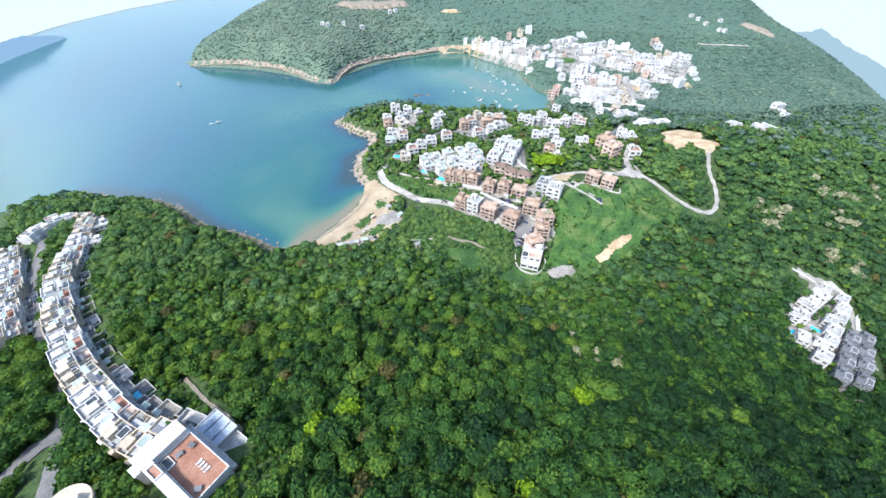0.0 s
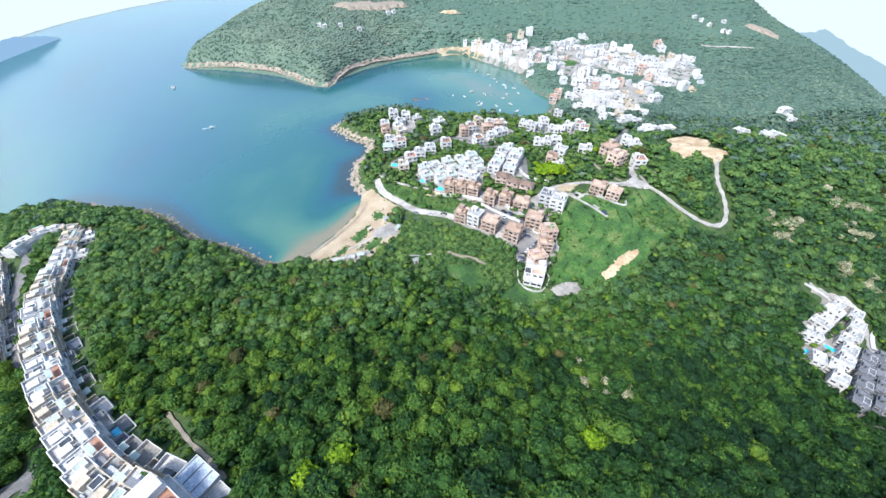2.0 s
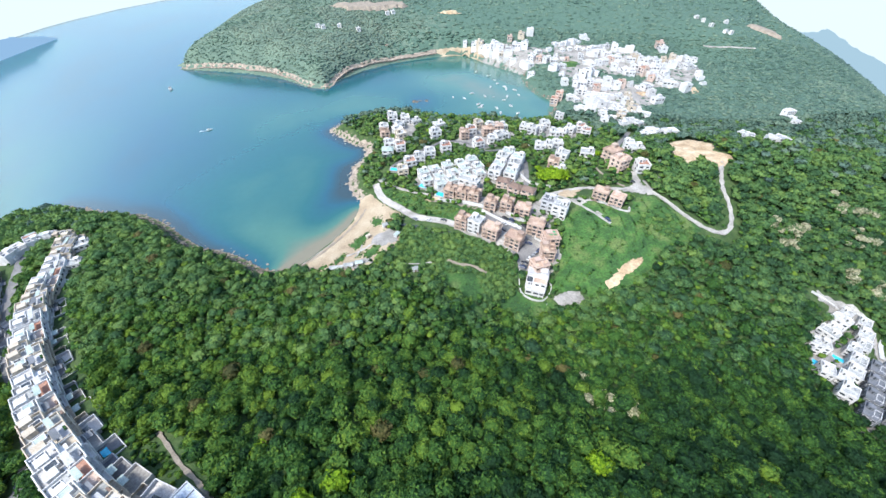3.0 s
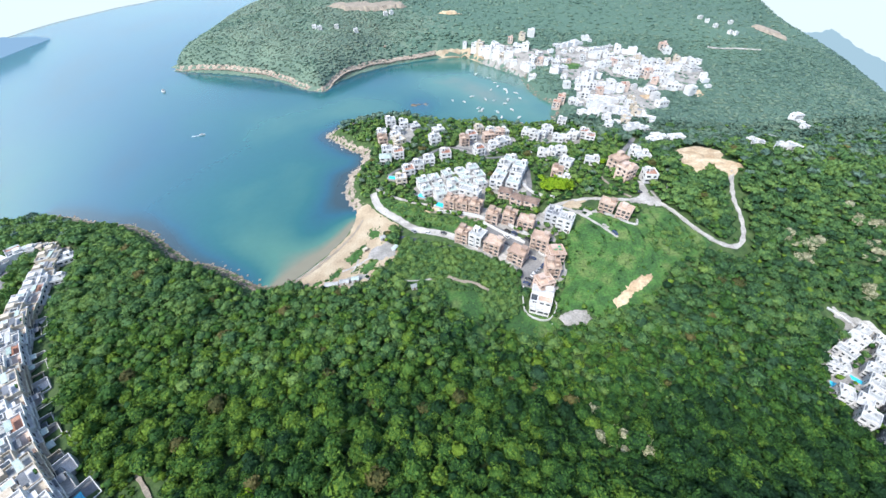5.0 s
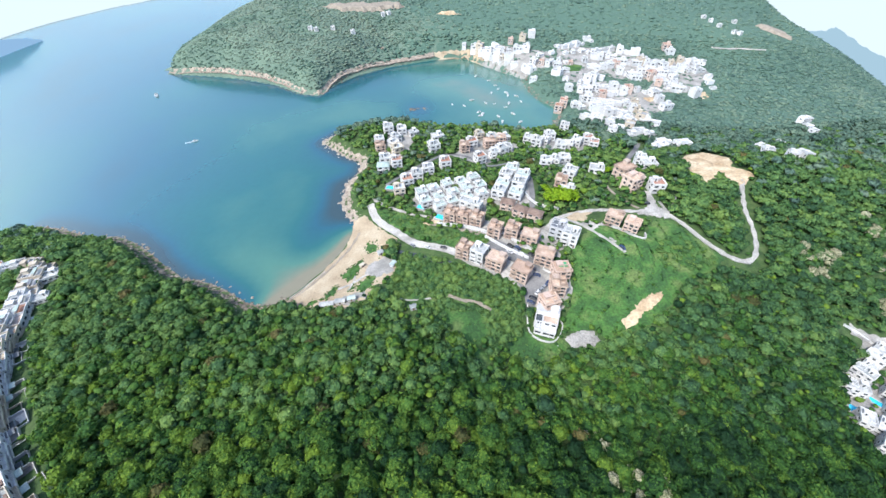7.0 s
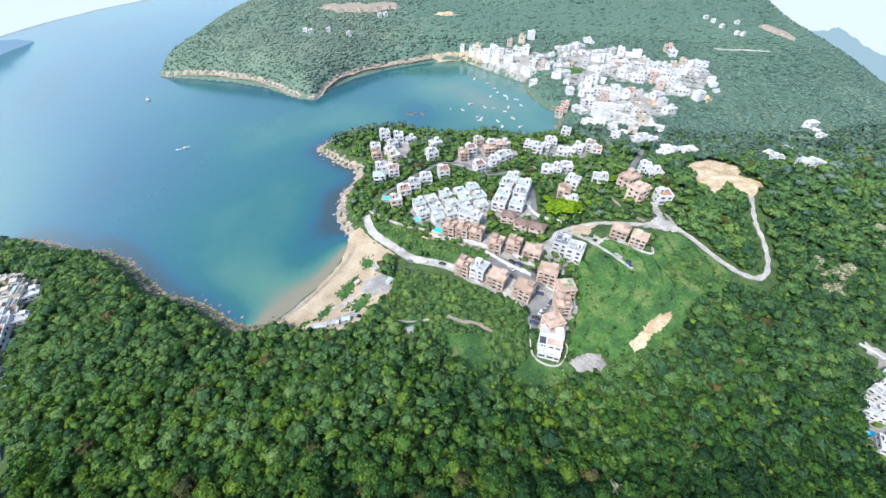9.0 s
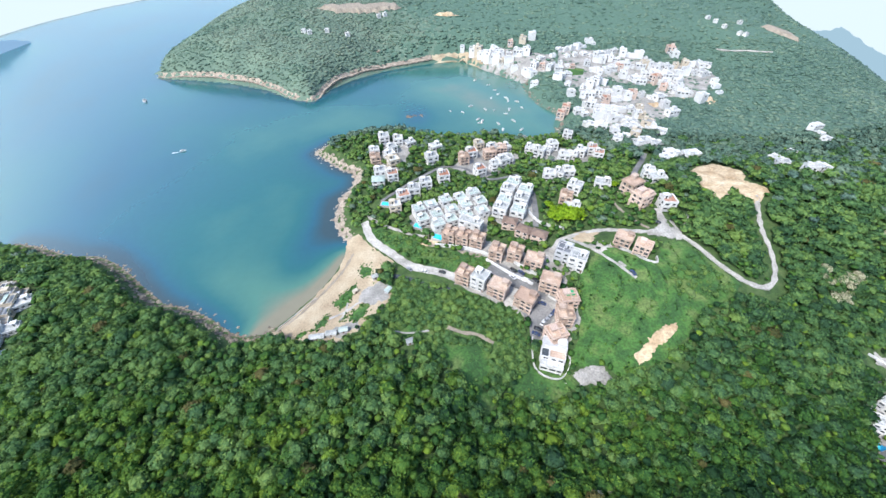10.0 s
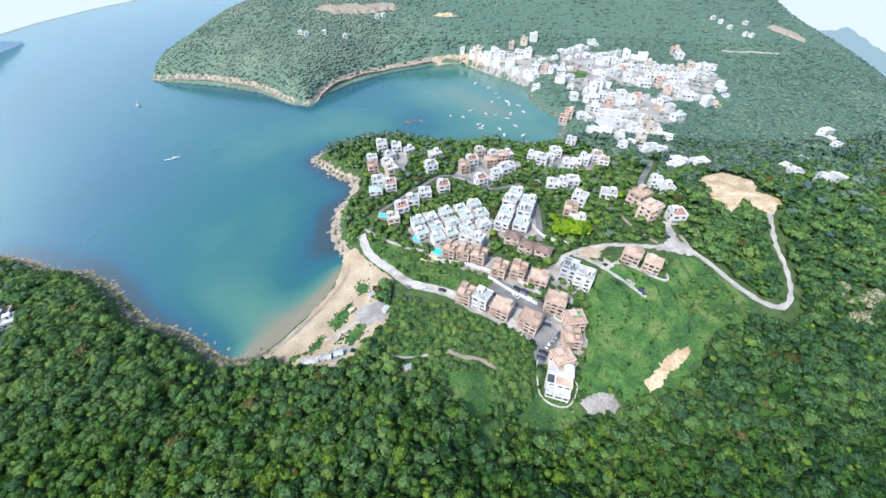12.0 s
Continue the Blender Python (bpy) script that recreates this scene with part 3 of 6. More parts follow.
def hoop(name, a, b, t, z0, z1, mat, x=0.0, y=0.0):
    """A rectangular rim of half width a and half depth b, t thick."""
    bm = bmesh.new()
    def rect(d, z):
        return [bm.verts.new(p) for p in ((x - a + d, y - b + d, z), (x + a - d, y - b + d, z), (x + a - d, y + b - d, z), (x - a + d, y + b - d, z))]
    r = [rect(0, z0), rect(0, z1), rect(t, z1), rect(t, z0)]
    for p, q in zip(r, r[1:] + r[:1]):
        for i in range(4):
            bm.faces.new((p[i], p[(i + 1) % 4], q[(i + 1) % 4], q[i]))
    return to_mesh(name, bm, mat)


def window_mesh(w, h, frame_mat, deep=0.12, name="window"):
    """A window that faces -y, its sill's middle at the origin: a frame round recessed dark glass."""
    a, t = w / 2, 0.1
    bm = bmesh.new()
    def rect(d, y):
        return [bm.verts.new(p) for p in ((-a - d, y, -d), (a + d, y, -d), (a + d, y, h + d), (-a - d, y, h + d))]
    r = [rect(t, 0.06), rect(t, -deep), rect(0, -deep), rect(0, -0.02)]
    bm.faces.new(r[0][::-1])
    for p, q in zip(r, r[1:]):
        for i in range(4):
            bm.faces.new((p[i], p[(i + 1) % 4], q[(i + 1) % 4], q[i]))
    bm.faces.new(r[3]).material_index = 1
    return to_mesh(name, bm, frame_mat, m_glass)


# Bay village walls and roofs slightly lighter: distance haze put into their colour.
m_white_haze = material("hazed_white_render", [(0.46, 0.46, 0.45), (0.55, 0.55, 0.54), (0.63, 0.625, 0.62)], 0.05, 0.75, 0.01, 3, vary=0.2)
m_roof_haze = material("hazed_pale_roof", [(0.24, 0.25, 0.25), (0.38, 0.385, 0.38), (0.54, 0.54, 0.53)], 0.1, 0.85, 0.01, 3, vary=0.6)
m_trim = material("pale_trim", [(0.52, 0.52, 0.505), (0.64, 0.63, 0.615)], 0.4, 0.7, 0, 3)
m_cream = material("cream_render", [(0.4, 0.34, 0.26), (0.49, 0.43, 0.34)], 0.25, 0.8, 0.01, 3, vary=0.3)
m_pink = material("pink_render", [(0.44, 0.33, 0.27), (0.54, 0.43, 0.36)], 0.25, 0.8, 0.01, 3, vary=0.3)
m_grey = material("grey_render", [(0.36, 0.37, 0.38), (0.48, 0.48, 0.49)], 0.25, 0.8, 0.01, 3, vary=0.3)
m_slate = material("dark_grey_cladding", [(0.1, 0.11, 0.12), (0.17, 0.18, 0.2)], 0.3, 0.7, 0.01, 3, vary=0.3)
m_roof_w = material("pale_roof", [(0.22, 0.235, 0.23), (0.34, 0.35, 0.34), (0.5, 0.505, 0.49)], 0.4, 0.85, 0.01, 3, vary=0.35)
m_roof_g = material("green_grey_roof", [(0.25, 0.32, 0.29), (0.37, 0.43, 0.4)], 0.35, 0.8, 0.01, 3, vary=0.3)
m_tile = material("terracotta_tiles", [(0.24, 0.11, 0.07), (0.3, 0.15, 0.1), (0.34, 0.2, 0.145)], 0.3, 0.85, 0.01, 3, vary=0.3)
m_brown = material("brown_tile_roof", [(0.12, 0.08, 0.06), (0.2, 0.14, 0.11)], 0.4, 0.85, 0.03, 3, vary=0.2)
m_deck = material("sandy_screed", [(0.34, 0.24, 0.18), (0.43, 0.32, 0.245), (0.5, 0.4, 0.32)], 0.3, 0.9, 0.02, 2, vary=0.4)
m_pool = material("pool_water", [(0.03, 0.42, 0.62), (0.06, 0.55, 0.72)], 0.3, 0.08, 0.02, 1.5)
m_steel = material("grey_metal", [(0.35, 0.36, 0.37), (0.5, 0.51, 0.52)], 0.5, 0.45, 0, 3, 0.6)
m_car = [material("car_paint", [(c[0] * 0.9, c[1] * 0.9, c[2] * 0.9), c], 0.5, 0.25, 0, 2) for c in ((0.02, 0.02, 0.025), (0.6, 0.6, 0.6), (0.25, 0.26, 0.28), (0.03, 0.05, 0.12))]
m_tyre = material("rubber", [(0.01, 0.01, 0.01), (0.02, 0.02, 0.02)], 2, 0.9)

UP = Matrix.Identity(4)


def face(side, w, d, x, z):
    """The pose of a window on one side of a w by d house: f, b, l or r."""
    return {"f": pose(x, -d / 2, z), "b": pose(x, d / 2, z, 0, 0, 180), "l": pose(-w / 2, x, z, 0, 0, -90), "r": pose(w / 2, x, z, 0, 0, 90)}[side]


def banded(a, b, H, s, out=0.1):
    rows = [(-4.0, a, b)]
    for k in range(1, int(round(H / s))):
        rows += [(k * s - 0.12, a, b), (k * s - 0.11, a + out, b + out), (k * s + 0.11, a + out, b + out), (k * s + 0.12, a, b)]
    return rows + [(H, a, b)]


def house(kind, label, w=8.0, d=8.0, storeys=3, wall=None, roof=None, style="flat", detail=2, group="village houses", seed=0):
    """A village house on its own ground: walls with floor bands, windows, balconies, roof terrace with parapet and stair head."""
    r = random.Random(seed)
    root = tagged(new(kind), label, "house", group)
    H, s = storeys * 2.75, 2.75
    a, b = w / 2, d / 2
    part("body", rings("body", banded(a, b, H, s), wall), root)
    if style == "hip":
        bm = bmesh.new()
        e = 0.5
        v = [bm.verts.new(p) for p in ((-a - e, -b - e, H), (a + e, -b - e, H), (a + e, b + e, H), (-a - e, b + e, H), (-a * 0.35, 0, H + 1.9), (a * 0.35, 0, H + 1.9))]
        for f in ((3, 2, 1, 0), (0, 1, 5, 4), (1, 2, 5), (2, 3, 4, 5), (3, 0, 4)):
            bm.faces.new([v[i] for i in f])
        part("roof", to_mesh("roof", bm, roof), root)
    else:
        part("roof_terrace", boxes("roof_terrace", [(-a + 0.2, a - 0.2, -b + 0.2, b - 0.2, H + 0.01, H + 0.12, 0)], roof), root)
        part("parapet", hoop("parapet", a + 0.12, b + 0.12, 0.32, H + 0.02, H + 0.95, wall), root)
        sx_, sy_ = r.choice((-1, 1)) * a * 0.42, b * r.uniform(0.1, 0.5)
        part("stair_head", rings("stair_head", [(H + 0.12, 1.5, 1.4, sx_, sy_), (H + 2.4, 1.5, 1.4, sx_, sy_), (H + 2.41, 1.75, 1.65, sx_, sy_), (H + 2.6, 1.75, 1.65, sx_, sy_)], wall), root)
        if detail > 1:
            part("roof_door", boxes("roof_door", [(sx_ - 0.45, sx_ + 0.45, sy_ - 1.45, sy_ - 1.37, H + 0.12, H + 2.1)], m_glass), root)
        if style == "beams":
            x, y = -sx_, -b * 0.35
            part("pergola", hoop("pergola", 1.7, b * 0.5, 0.22, H + 2.1, H + 2.3, m_trim, x, y), root)
            for u, q in ((-1.6, -1), (1.6, -1), (-1.6, 1), (1.6, 1)):
                part("post", boxes("post", [(x + u - 0.08, x + u + 0.08, y + q * (b * 0.5 - 0.12) - 0.08, y + q * (b * 0.5 - 0.12) + 0.08, H + 0.12, H + 2.1)], m_trim), root)
        elif detail > 1 and r.random() < 0.6:
            bm = bmesh.new()
            bmesh.ops.create_cone(bm, cap_ends=True, segments=10, radius1=0.6, radius2=0.55, depth=1.3, matrix=pose(-sx_, b * 0.4, H + 0.78))
            part("water_tank", to_mesh("water_tank", bm, m_steel), root, None, "grey metal water tank")
    n = 3 if w > 9 else 2
    win = window_mesh(1.8, 1.45, m_trim)
    tall = window_mesh(2.5, 2.0, m_trim)
    xs = [(k + 0.5) / n * w - a for k in range(n)]
    for k in range(storeys):
        for j, x in enumerate(xs):
            if detail > 1 or k:
                part("window", tall if j == 0 else win, root, face("f", w, d, x, k * s + (0.35 if j == 0 else 0.85)))
        for side in ("l", "r"):
            for x in ((-d * 0.24, d * 0.24) if k == storeys - 1 else (-d * 0.1,)) if detail > 1 else (0,) if k == storeys - 1 else ():
                part("window", win, root, face(side, w, d, x, k * s + 0.85))
        if k and (detail > 1 or k == 1):
            x0, x1 = -a + 0.2, (xs[0] + w / n * 0.5)
            part("balcony", tray("balcony", x0, x1, -b - 1.15, -b - 0.11, k * s - 0.1, k * s + 0.95, 0.1, k * s + 0.06, wall if r.random() < 0.6 else m_grey), root)
    if detail > 1:
        part("door", boxes("door", [(-0.5, 0.5, -0.06, 0.02, 0, 2.1)], m_brown), root, face("f", w, d, xs[-1] + (1.3 if n == 2 else 0), 0.02))
    return root


def shell_house(label, w, d, storeys, seed, wall=None):
    """An unfinished brick house: a frame of columns and slabs, brick infill and bare openings."""
    r = random.Random(seed)
    root = tagged(new("brick_house"), label, "house", "unfinished brick houses")
    wall = wall or m_brick
    a, b, s = w / 2, d / 2, 2.85
    H = storeys * s
    part("body", rings("body", [(-4, a - 0.15, b - 0.15), (H - 0.2, a - 0.15, b - 0.15)], wall), root)
    for x in (-a + 0.2, a - 0.2):
        for y in (-b + 0.2, b - 0.2):
            part("column", boxes("column", [(x - 0.22, x + 0.22, y - 0.22, y + 0.22, -4, H)], m_pink), root)
    for k in range(1, storeys + 1):
        out = 0.55 if k == storeys else 0.25
        part("slab", boxes("slab", [(-a - out, a + out, -b - out, b + out, k * s - 0.22, k * s + 0.02)], m_deck if k == storeys else m_pink), root)
    part("parapet", hoop("parapet", a + 0.3, b + 0.3, 0.3, H + 0.03, H + 0.8, wall), root)
    x, y = r.uniform(-0.3, 0.3) * w, r.uniform(0, 0.25) * d
    part("stair_head", rings("stair_head", [(H + 0.03, 1.7, 1.5, x, y), (H + 2.4, 1.7, 1.5, x, y), (H + 2.41, 2.0, 1.8, x, y), (H + 2.6, 2.0, 1.8, x, y)], wall), root)
    if seed != 2:
        u = -1 if x > 0 else 1
        part("upper_wall", hoop("upper_wall", w * 0.2, d * 0.22, 0.25, H + 0.03, H + 1.9, wall, u * w * 0.24, -d * 0.2), root, None, "roofless brick room on the roof")
    n = 2 if w < 9 else 3
    hole, wide = window_mesh(1.6, 1.5, m_pink, 0.14, "opening"), window_mesh(2.4, 2.1, m_pink, 0.14, "opening")
    for k in range(storeys):
        for j in range(n):
            odd = (j + k) % 2
            part("opening", wide if odd else hole, root, face("f", w - 0.3, d - 0.3, (j + 0.5) / n * w - a, k * s + (0.25 if odd else 0.8)))
        for side in "lr":
            for x in (-d * 0.22, d * 0.22):
                part("opening", hole, root, face(side, w - 0.3, d - 0.3, x, k * s + 0.8))
        if k:
            part("balcony", tray("balcony", -a + 0.3, -a + w / n - 0.1, -b - 1.3, -b - 0.26, k * s - 0.2, k * s + 0.8, 0.12, k * s + 0.05, wall), root)
    return root


FOOTPRINTS = []


def put(root, x, y, turn, scale=1.0, sink=0.0, reach=6.5):
    """A copy of a house at a place in the plan."""
    FOOTPRINTS.append((x, y, reach))
    return copy_thing(root, pose(x, y, ground_at(x, y) + 0.1 - sink, 0, 0, turn) @ Matrix.Diagonal((scale, scale, scale, 1)))


def gone(root):
    """Takes away a model after its copies are made."""
    for o in (*root.children_recursive, root):
        bpy.data.objects.remove(o)

# ---- the curved terrace of white houses ----
TERRACE = [(-254, 220), (-247, 200), (-236, 179), (-225, 157), (-209, 137), (-190, 117), (-170, 99), (-151, 83), (-132, 70), (-112, 57), (-95, 48), (-79, 42)]
TERRACE_HEAD = [(-288, 197), (-286, 209), (-278, 220), (-264, 225)]
TERRACE_WEST = [(-292, 188), (-271, 165), (-240, 133), (-212, 106)]


def terrace_house(seed, wall, w=8.3):
    """One narrow house of a terrace: party walls, a high roof to the street, a roof terrace to the garden, a walled yard."""
    r = random.Random(seed)
    root = tagged(new("terrace_house"), "white rendered terraced house with roof terraces and walled yard", "house", "curved terrace of houses")
    a, H = w / 2 - 0.02, 8.4
    low = H - 2.75 * (seed % 3 == 0)
    floor = [m_roof_w, m_tile, m_grey, m_cream, m_concrete, m_roof_w, m_pink, m_yard][seed % 8]
    top = [m_roof_w, m_cream, m_grey, m_roof_w, m_concrete][(seed * 3) % 5]
    part("body", boxes("body", [(-a, a, -1.5, 6, -5, H)], wall), root)
    part("garden_wing", boxes("garden_wing", [(-a, a, -6, -1.52, -5, low)], wall), root)
    part("roof_terrace", tray("roof_terrace", -a, a, -6.15, -1.53, low + 0.01, low + 1.0, 0.3, low + 0.1, wall, floor), root)
    part("upper_roof", tray("upper_roof", -a, a, -1.5, 6.1, H + 0.01, H + 1.1, 0.32, H + 0.1, wall, top), root)
    q = r.choice((-1, 1)) * 1.8
    y = r.uniform(1.5, 3.4)
    part("stair_head", rings("stair_head", [(H + 0.1, 1.5, 1.7, q, y), (H + 2.5, 1.5, 1.7, q, y), (H + 2.51, 1.7, 1.9, q, y), (H + 2.7, 1.7, 1.9, q, y)], wall), root)
    if seed % 2:
        part("skylight", tray("skylight", -q - 1.2, -q + 1.2, 1.4, 4.2, H + 0.1, H + 0.6, 0.2, H + 0.5, m_trim, m_glass), root, None, "white-framed skylight with dark glass")
    else:
        part("roof_room", tray("roof_room", -q - 1.5, -q + 1.5, -0.6, 3.0, H + 0.1, H + 1.7, 0.25, H + 1.5, m_trim, (m_glass, m_roof_g)[seed % 4 // 2]), root, None, "low glazed room on the roof")
    if seed % 4 != 1:
        u = r.uniform(-2, 2)
        part("planter", boxes("planter", [(u - 1.0, u + 1.0, -5.6, -4.9, low + 0.1, low + 0.9)], (m_brown, m_leaf, m_slate)[seed % 3]), root)
    part("awning", boxes("awning", [(-a + 0.5, 0.8 + seed % 3, -3.6, -1.55, low + 2.3, low + 2.42)], (m_grey, m_roof_g, m_slate, m_trim)[seed % 4]), root)
    for k in range(2):
        u, v = r.uniform(-a + 0.8, a - 0.8), r.choice((-0.7, 5.2))
        part("air_conditioner", boxes("air_conditioner", [(u - 0.45, u + 0.45, v - 0.3, v + 0.3, H + 0.1, H + 0.85)], m_steel), root)
    win, door = window_mesh(1.5, 1.4, m_trim), window_mesh(2.4, 2.1, m_trim)
    for k in range(3):
        z = k * 2.75
        if z + 2.4 < low + 0.3:
            for x in (-2, 2):
                part("window", door if (k + seed) % 2 else win, root, pose(x, -6, z + (0.2 if (k + seed) % 2 else 0.8)))
            if k:
                part("balcony", tray("balcony", -a + 0.3, a - 0.3, -7.3, -6.14, z - 0.15, z + 0.9, 0.12, z + 0.02, wall), root)
    part("bay", rings("bay", [(-5, 1.2, 0.55, 0, 6.7), (5.6, 1.2, 0.55, 0, 6.7), (5.61, 1.35, 0.6, 0, 6.75), (5.8, 1.35, 0.6, 0, 6.75)], wall), root)
    deep = (13.5, 11.0, 12.4, 10.0)[seed % 4]
    lift = (-0.6, 0.9, -1.2, 0.2)[(seed // 2) % 4]
    yard = [m_yard, m_slate, m_soil, m_concrete, m_grey, m_yard, m_tar][seed % 7]
    part("yard", tray("yard", -a, a, -deep, -6.16 if deep > 0 else 0, -5.5, lift + 1.5, 0.25, lift, (m_concrete, m_grey, wall)[seed % 3], yard), root)
    if seed % 3 == 1:
        part("conservatory", rings("conservatory", [(lift, 1.9, 1.3, -1.6, -7.8), (lift + 2.2, 1.9, 1.3, -1.6, -7.8), (lift + 2.5, 1.5, 1.0, -1.6, -7.8)], m_glass), root, None, "glazed garden room with dark panes")
    elif seed % 3 == 0:
        part("lean_to", boxes("lean_to", [(0.3, a - 0.3, -9.4, -6.2, lift + 2.2, lift + 2.35)], (m_roof_g, m_slate)[seed % 2]), root)
    if seed == 8:
        part("pool", boxes("pool", [(-2.6, 2.6, -9.4, -7.2, lift + 0.02, lift + 0.2, 0)], m_pool), root)
    return root


models = [terrace_house(k, m_white if k % 5 else m_cream) for k in range(12)]
count, r_terrace = 0, random.Random(6)
for line, side, top in ((TERRACE, 1, 0.0), (TERRACE_HEAD, 1, 0.0), (TERRACE_WEST, 1, 0.0)):
    c = smooth_line(line, 0.5)
    run = np.concatenate([[0], np.cumsum(np.linalg.norm(np.diff(c, axis=0), axis=1))])
    for s in np.arange(4.2, run[-1], 8.35):
        x, y = np.interp(s, run, c[:, 0]), np.interp(s, run, c[:, 1])
        x1, y1 = np.interp(s + 4, run, c[:, 0]), np.interp(s + 4, run, c[:, 1])
        x0, y0 = np.interp(s - 4, run, c[:, 0]), np.interp(s - 4, run, c[:, 1])
        tx, ty = x1 - x0, y1 - y0
        turn = math.degrees(math.atan2(-ty, -tx))
        k = (count * 5 + count // 7) % 12
        FOOTPRINTS.append((x - 7 * ty / math.hypot(tx, ty), y + 7 * tx / math.hypot(tx, ty), 6.5))
        FOOTPRINTS.append((x - 11 * ty / math.hypot(tx, ty), y + 11 * tx / math.hypot(tx, ty), 5.0))
        FOOTPRINTS.append((x + 4 * ty / math.hypot(tx, ty), y - 4 * tx / math.hypot(tx, ty), 5.4))
        put(models[k], x, y, turn, r_terrace.uniform(0.9, 1.0), 3.0 * min(max((y - 140) / 60, 0), 1) + r_terrace.uniform(-1.5, 1.1), 7.5)
        count += 1
for m in models:
    gone(m)

# ---- houses of the headland and the villages ----
WHITE_MID = [(-46, 368), (-34, 367), (-24, 366), (-52, 349), (-38, 353), (-39, 341), (-35, 331), (-44, 317), (-34, 311), (-2, 361), (-5, 337), (4, 307), (-9, 299), (-17, 291), (-24, 283), (-29, 273), (36, 369), (28, 352), (47, 360), (32, 318), (45, 328), (52, 335), (57, 342), (58, 367)]
WHITE_EAST = [(79, 360), (85, 352), (93, 358), (99, 365), (118, 386), (103, 342), (111, 346), (119, 350), (130, 354), (132, 344), (82, 306), (90, 308), (97, 310), (94, 284), (116, 291), (153, 303), (155, 294), (143, 257), (86, 262)]
BRICK_MID = [(21, 339), (43, 350), (54, 359), (84, 270), (130, 279), (129, 262), (-50, 338), (104, 224), (112, 217)]
VILLAS = [(-13, 268), (-5, 272), (5, 276), (15, 278), (24, 282), (-10, 259), (-1, 261), (9, 265), (18, 268), (28, 272), (0, 252), (8, 255), (18, 257), (28, 261)]
TWIN = [(54, 295), (48, 283), (44, 271), (40, 260), (60, 283), (55, 270), (51, 258)]
BRICK_ROW = [(7, 240), (15, 236), (23, 232), (33, 221), (43, 219), (52, 212)]
FAR_RIGHT = [(254, 318), (247, 303), (304, 356), (249, 285), (256, 286), (263, 289), (366, 411), (374, 415), (363, 398), (357, 384)]
VILLAGE_WEST = [(28, 624, 77, 593, 5), (60, 612, 75, 607, 2), (97, 609, 114, 617, 2), (127, 627, 127, 627, 1), (70, 597, 113, 586, 5), (25, 592, 59, 594, 4), (58, 577, 82, 557, 4), (81, 582, 91, 580, 2), (86, 556, 99, 545, 2), (106, 551, 115, 546, 2), (112, 518, 112, 518, 1), (130, 575, 146, 580, 2), (120, 557, 136, 549, 3), (157, 597, 194, 609, 5), (165, 581, 189, 588, 3), (203, 622, 208, 618, 2)]
VILLAGE_NORTH = [(196, 585, 229, 595, 4), (201, 574, 228, 577, 4), (240, 593, 267, 582, 4), (141, 557, 154, 533, 3), (154, 564, 166, 553, 3), (186, 562, 190, 549, 2), (142, 525, 149, 509, 2), (146, 483, 146, 483, 1), (196, 544, 225, 554, 4), (224, 564, 252, 560, 4), (223, 536, 241, 525, 4), (257, 563, 284, 557, 5), (251, 544, 278, 538, 4), (165, 504, 193, 517, 4), (159, 481, 177, 487, 3), (185, 493, 201, 490, 3)]
VILLAGE_SOUTH = [(182, 471, 218, 489, 5), (156, 459, 171, 446, 4), (147, 446, 151, 439, 2), (161, 431, 174, 428, 3), (181, 448, 214, 459, 4), (180, 427, 195, 426, 3), (205, 443, 210, 440, 2), (258, 525, 282, 513, 4), (230, 494, 248, 486, 3), (264, 512, 280, 499, 3), (172, 403, 193, 406, 4), (159, 376, 181, 389, 3), (204, 417, 211, 400, 4), (175, 369, 187, 367, 3), (196, 371, 196, 371, 1), (144, 415, 153, 407, 3), (154, 400, 163, 394, 2)]
VILLAGE_EAST = [(298, 563, 353, 586, 5), (296, 548, 333, 548, 5), (306, 603, 309, 596, 2), (278, 540, 290, 533, 2), (288, 502, 288, 502, 1), (297, 488, 297, 488, 1), (330, 527, 327, 506, 3), (289, 529, 289, 529, 1), (247, 469, 247, 454, 2), (181, 333, 192, 341, 3), (202, 344, 204, 340, 2)]

W3 = "white three-storey village house with flat roof terrace"
white = [house("village_house", W3, 8.0, 8.0, 3, m_white, m_roof_w, "flat", 2, seed=1), house("village_house", W3 + " and low parapet", 8.4, 7.6, 3, m_white, m_roof_w, "flat", 2, seed=2),
         house("village_house", "white village house with terracotta roof terrace", 8.0, 8.4, 3, m_white, m_tile, "flat", 2, seed=3),
         house("village_house", "cream village house with flat roof", 7.8, 8.0, 3, m_cream, m_roof_w, "flat", 2, seed=4), house("village_house", "low white village house with flat roof terrace", 9.4, 7.6, 2, m_white, m_roof_w, "flat", 2, seed=5)]
r = random.Random(4)
for x, y in WHITE_MID:
    put(white[r.choice((0, 0, 1, 1, 2, 3, 4))], x, y, 20 + r.uniform(-12, 12), r.uniform(0.92, 1.1), r.uniform(0.8, 2.4))
for x, y in WHITE_EAST:
    put(white[r.choice((0, 1, 1, 2, 4))], x, y, -15 + r.uniform(-20, 20), r.uniform(0.92, 1.1), r.uniform(0.8, 2.4))
villa = [house("villa", "white villa with grey-green roof terrace", 8.4, 8.6, 2, m_white, m_roof_g, "beams", 2, "villas of the estate", 7), house("villa", "white villa with grey-green roof terrace", 8.2, 8.8, 2, m_white, m_roof_g, "flat", 2, "villas of the estate", 8)]
for i, (x, y) in enumerate(VILLAS):
    put(villa[i % 2], x, y, 22 + 90 * (i % 3 == 1), 0.88, -0.8 * (i % 4 == 0))
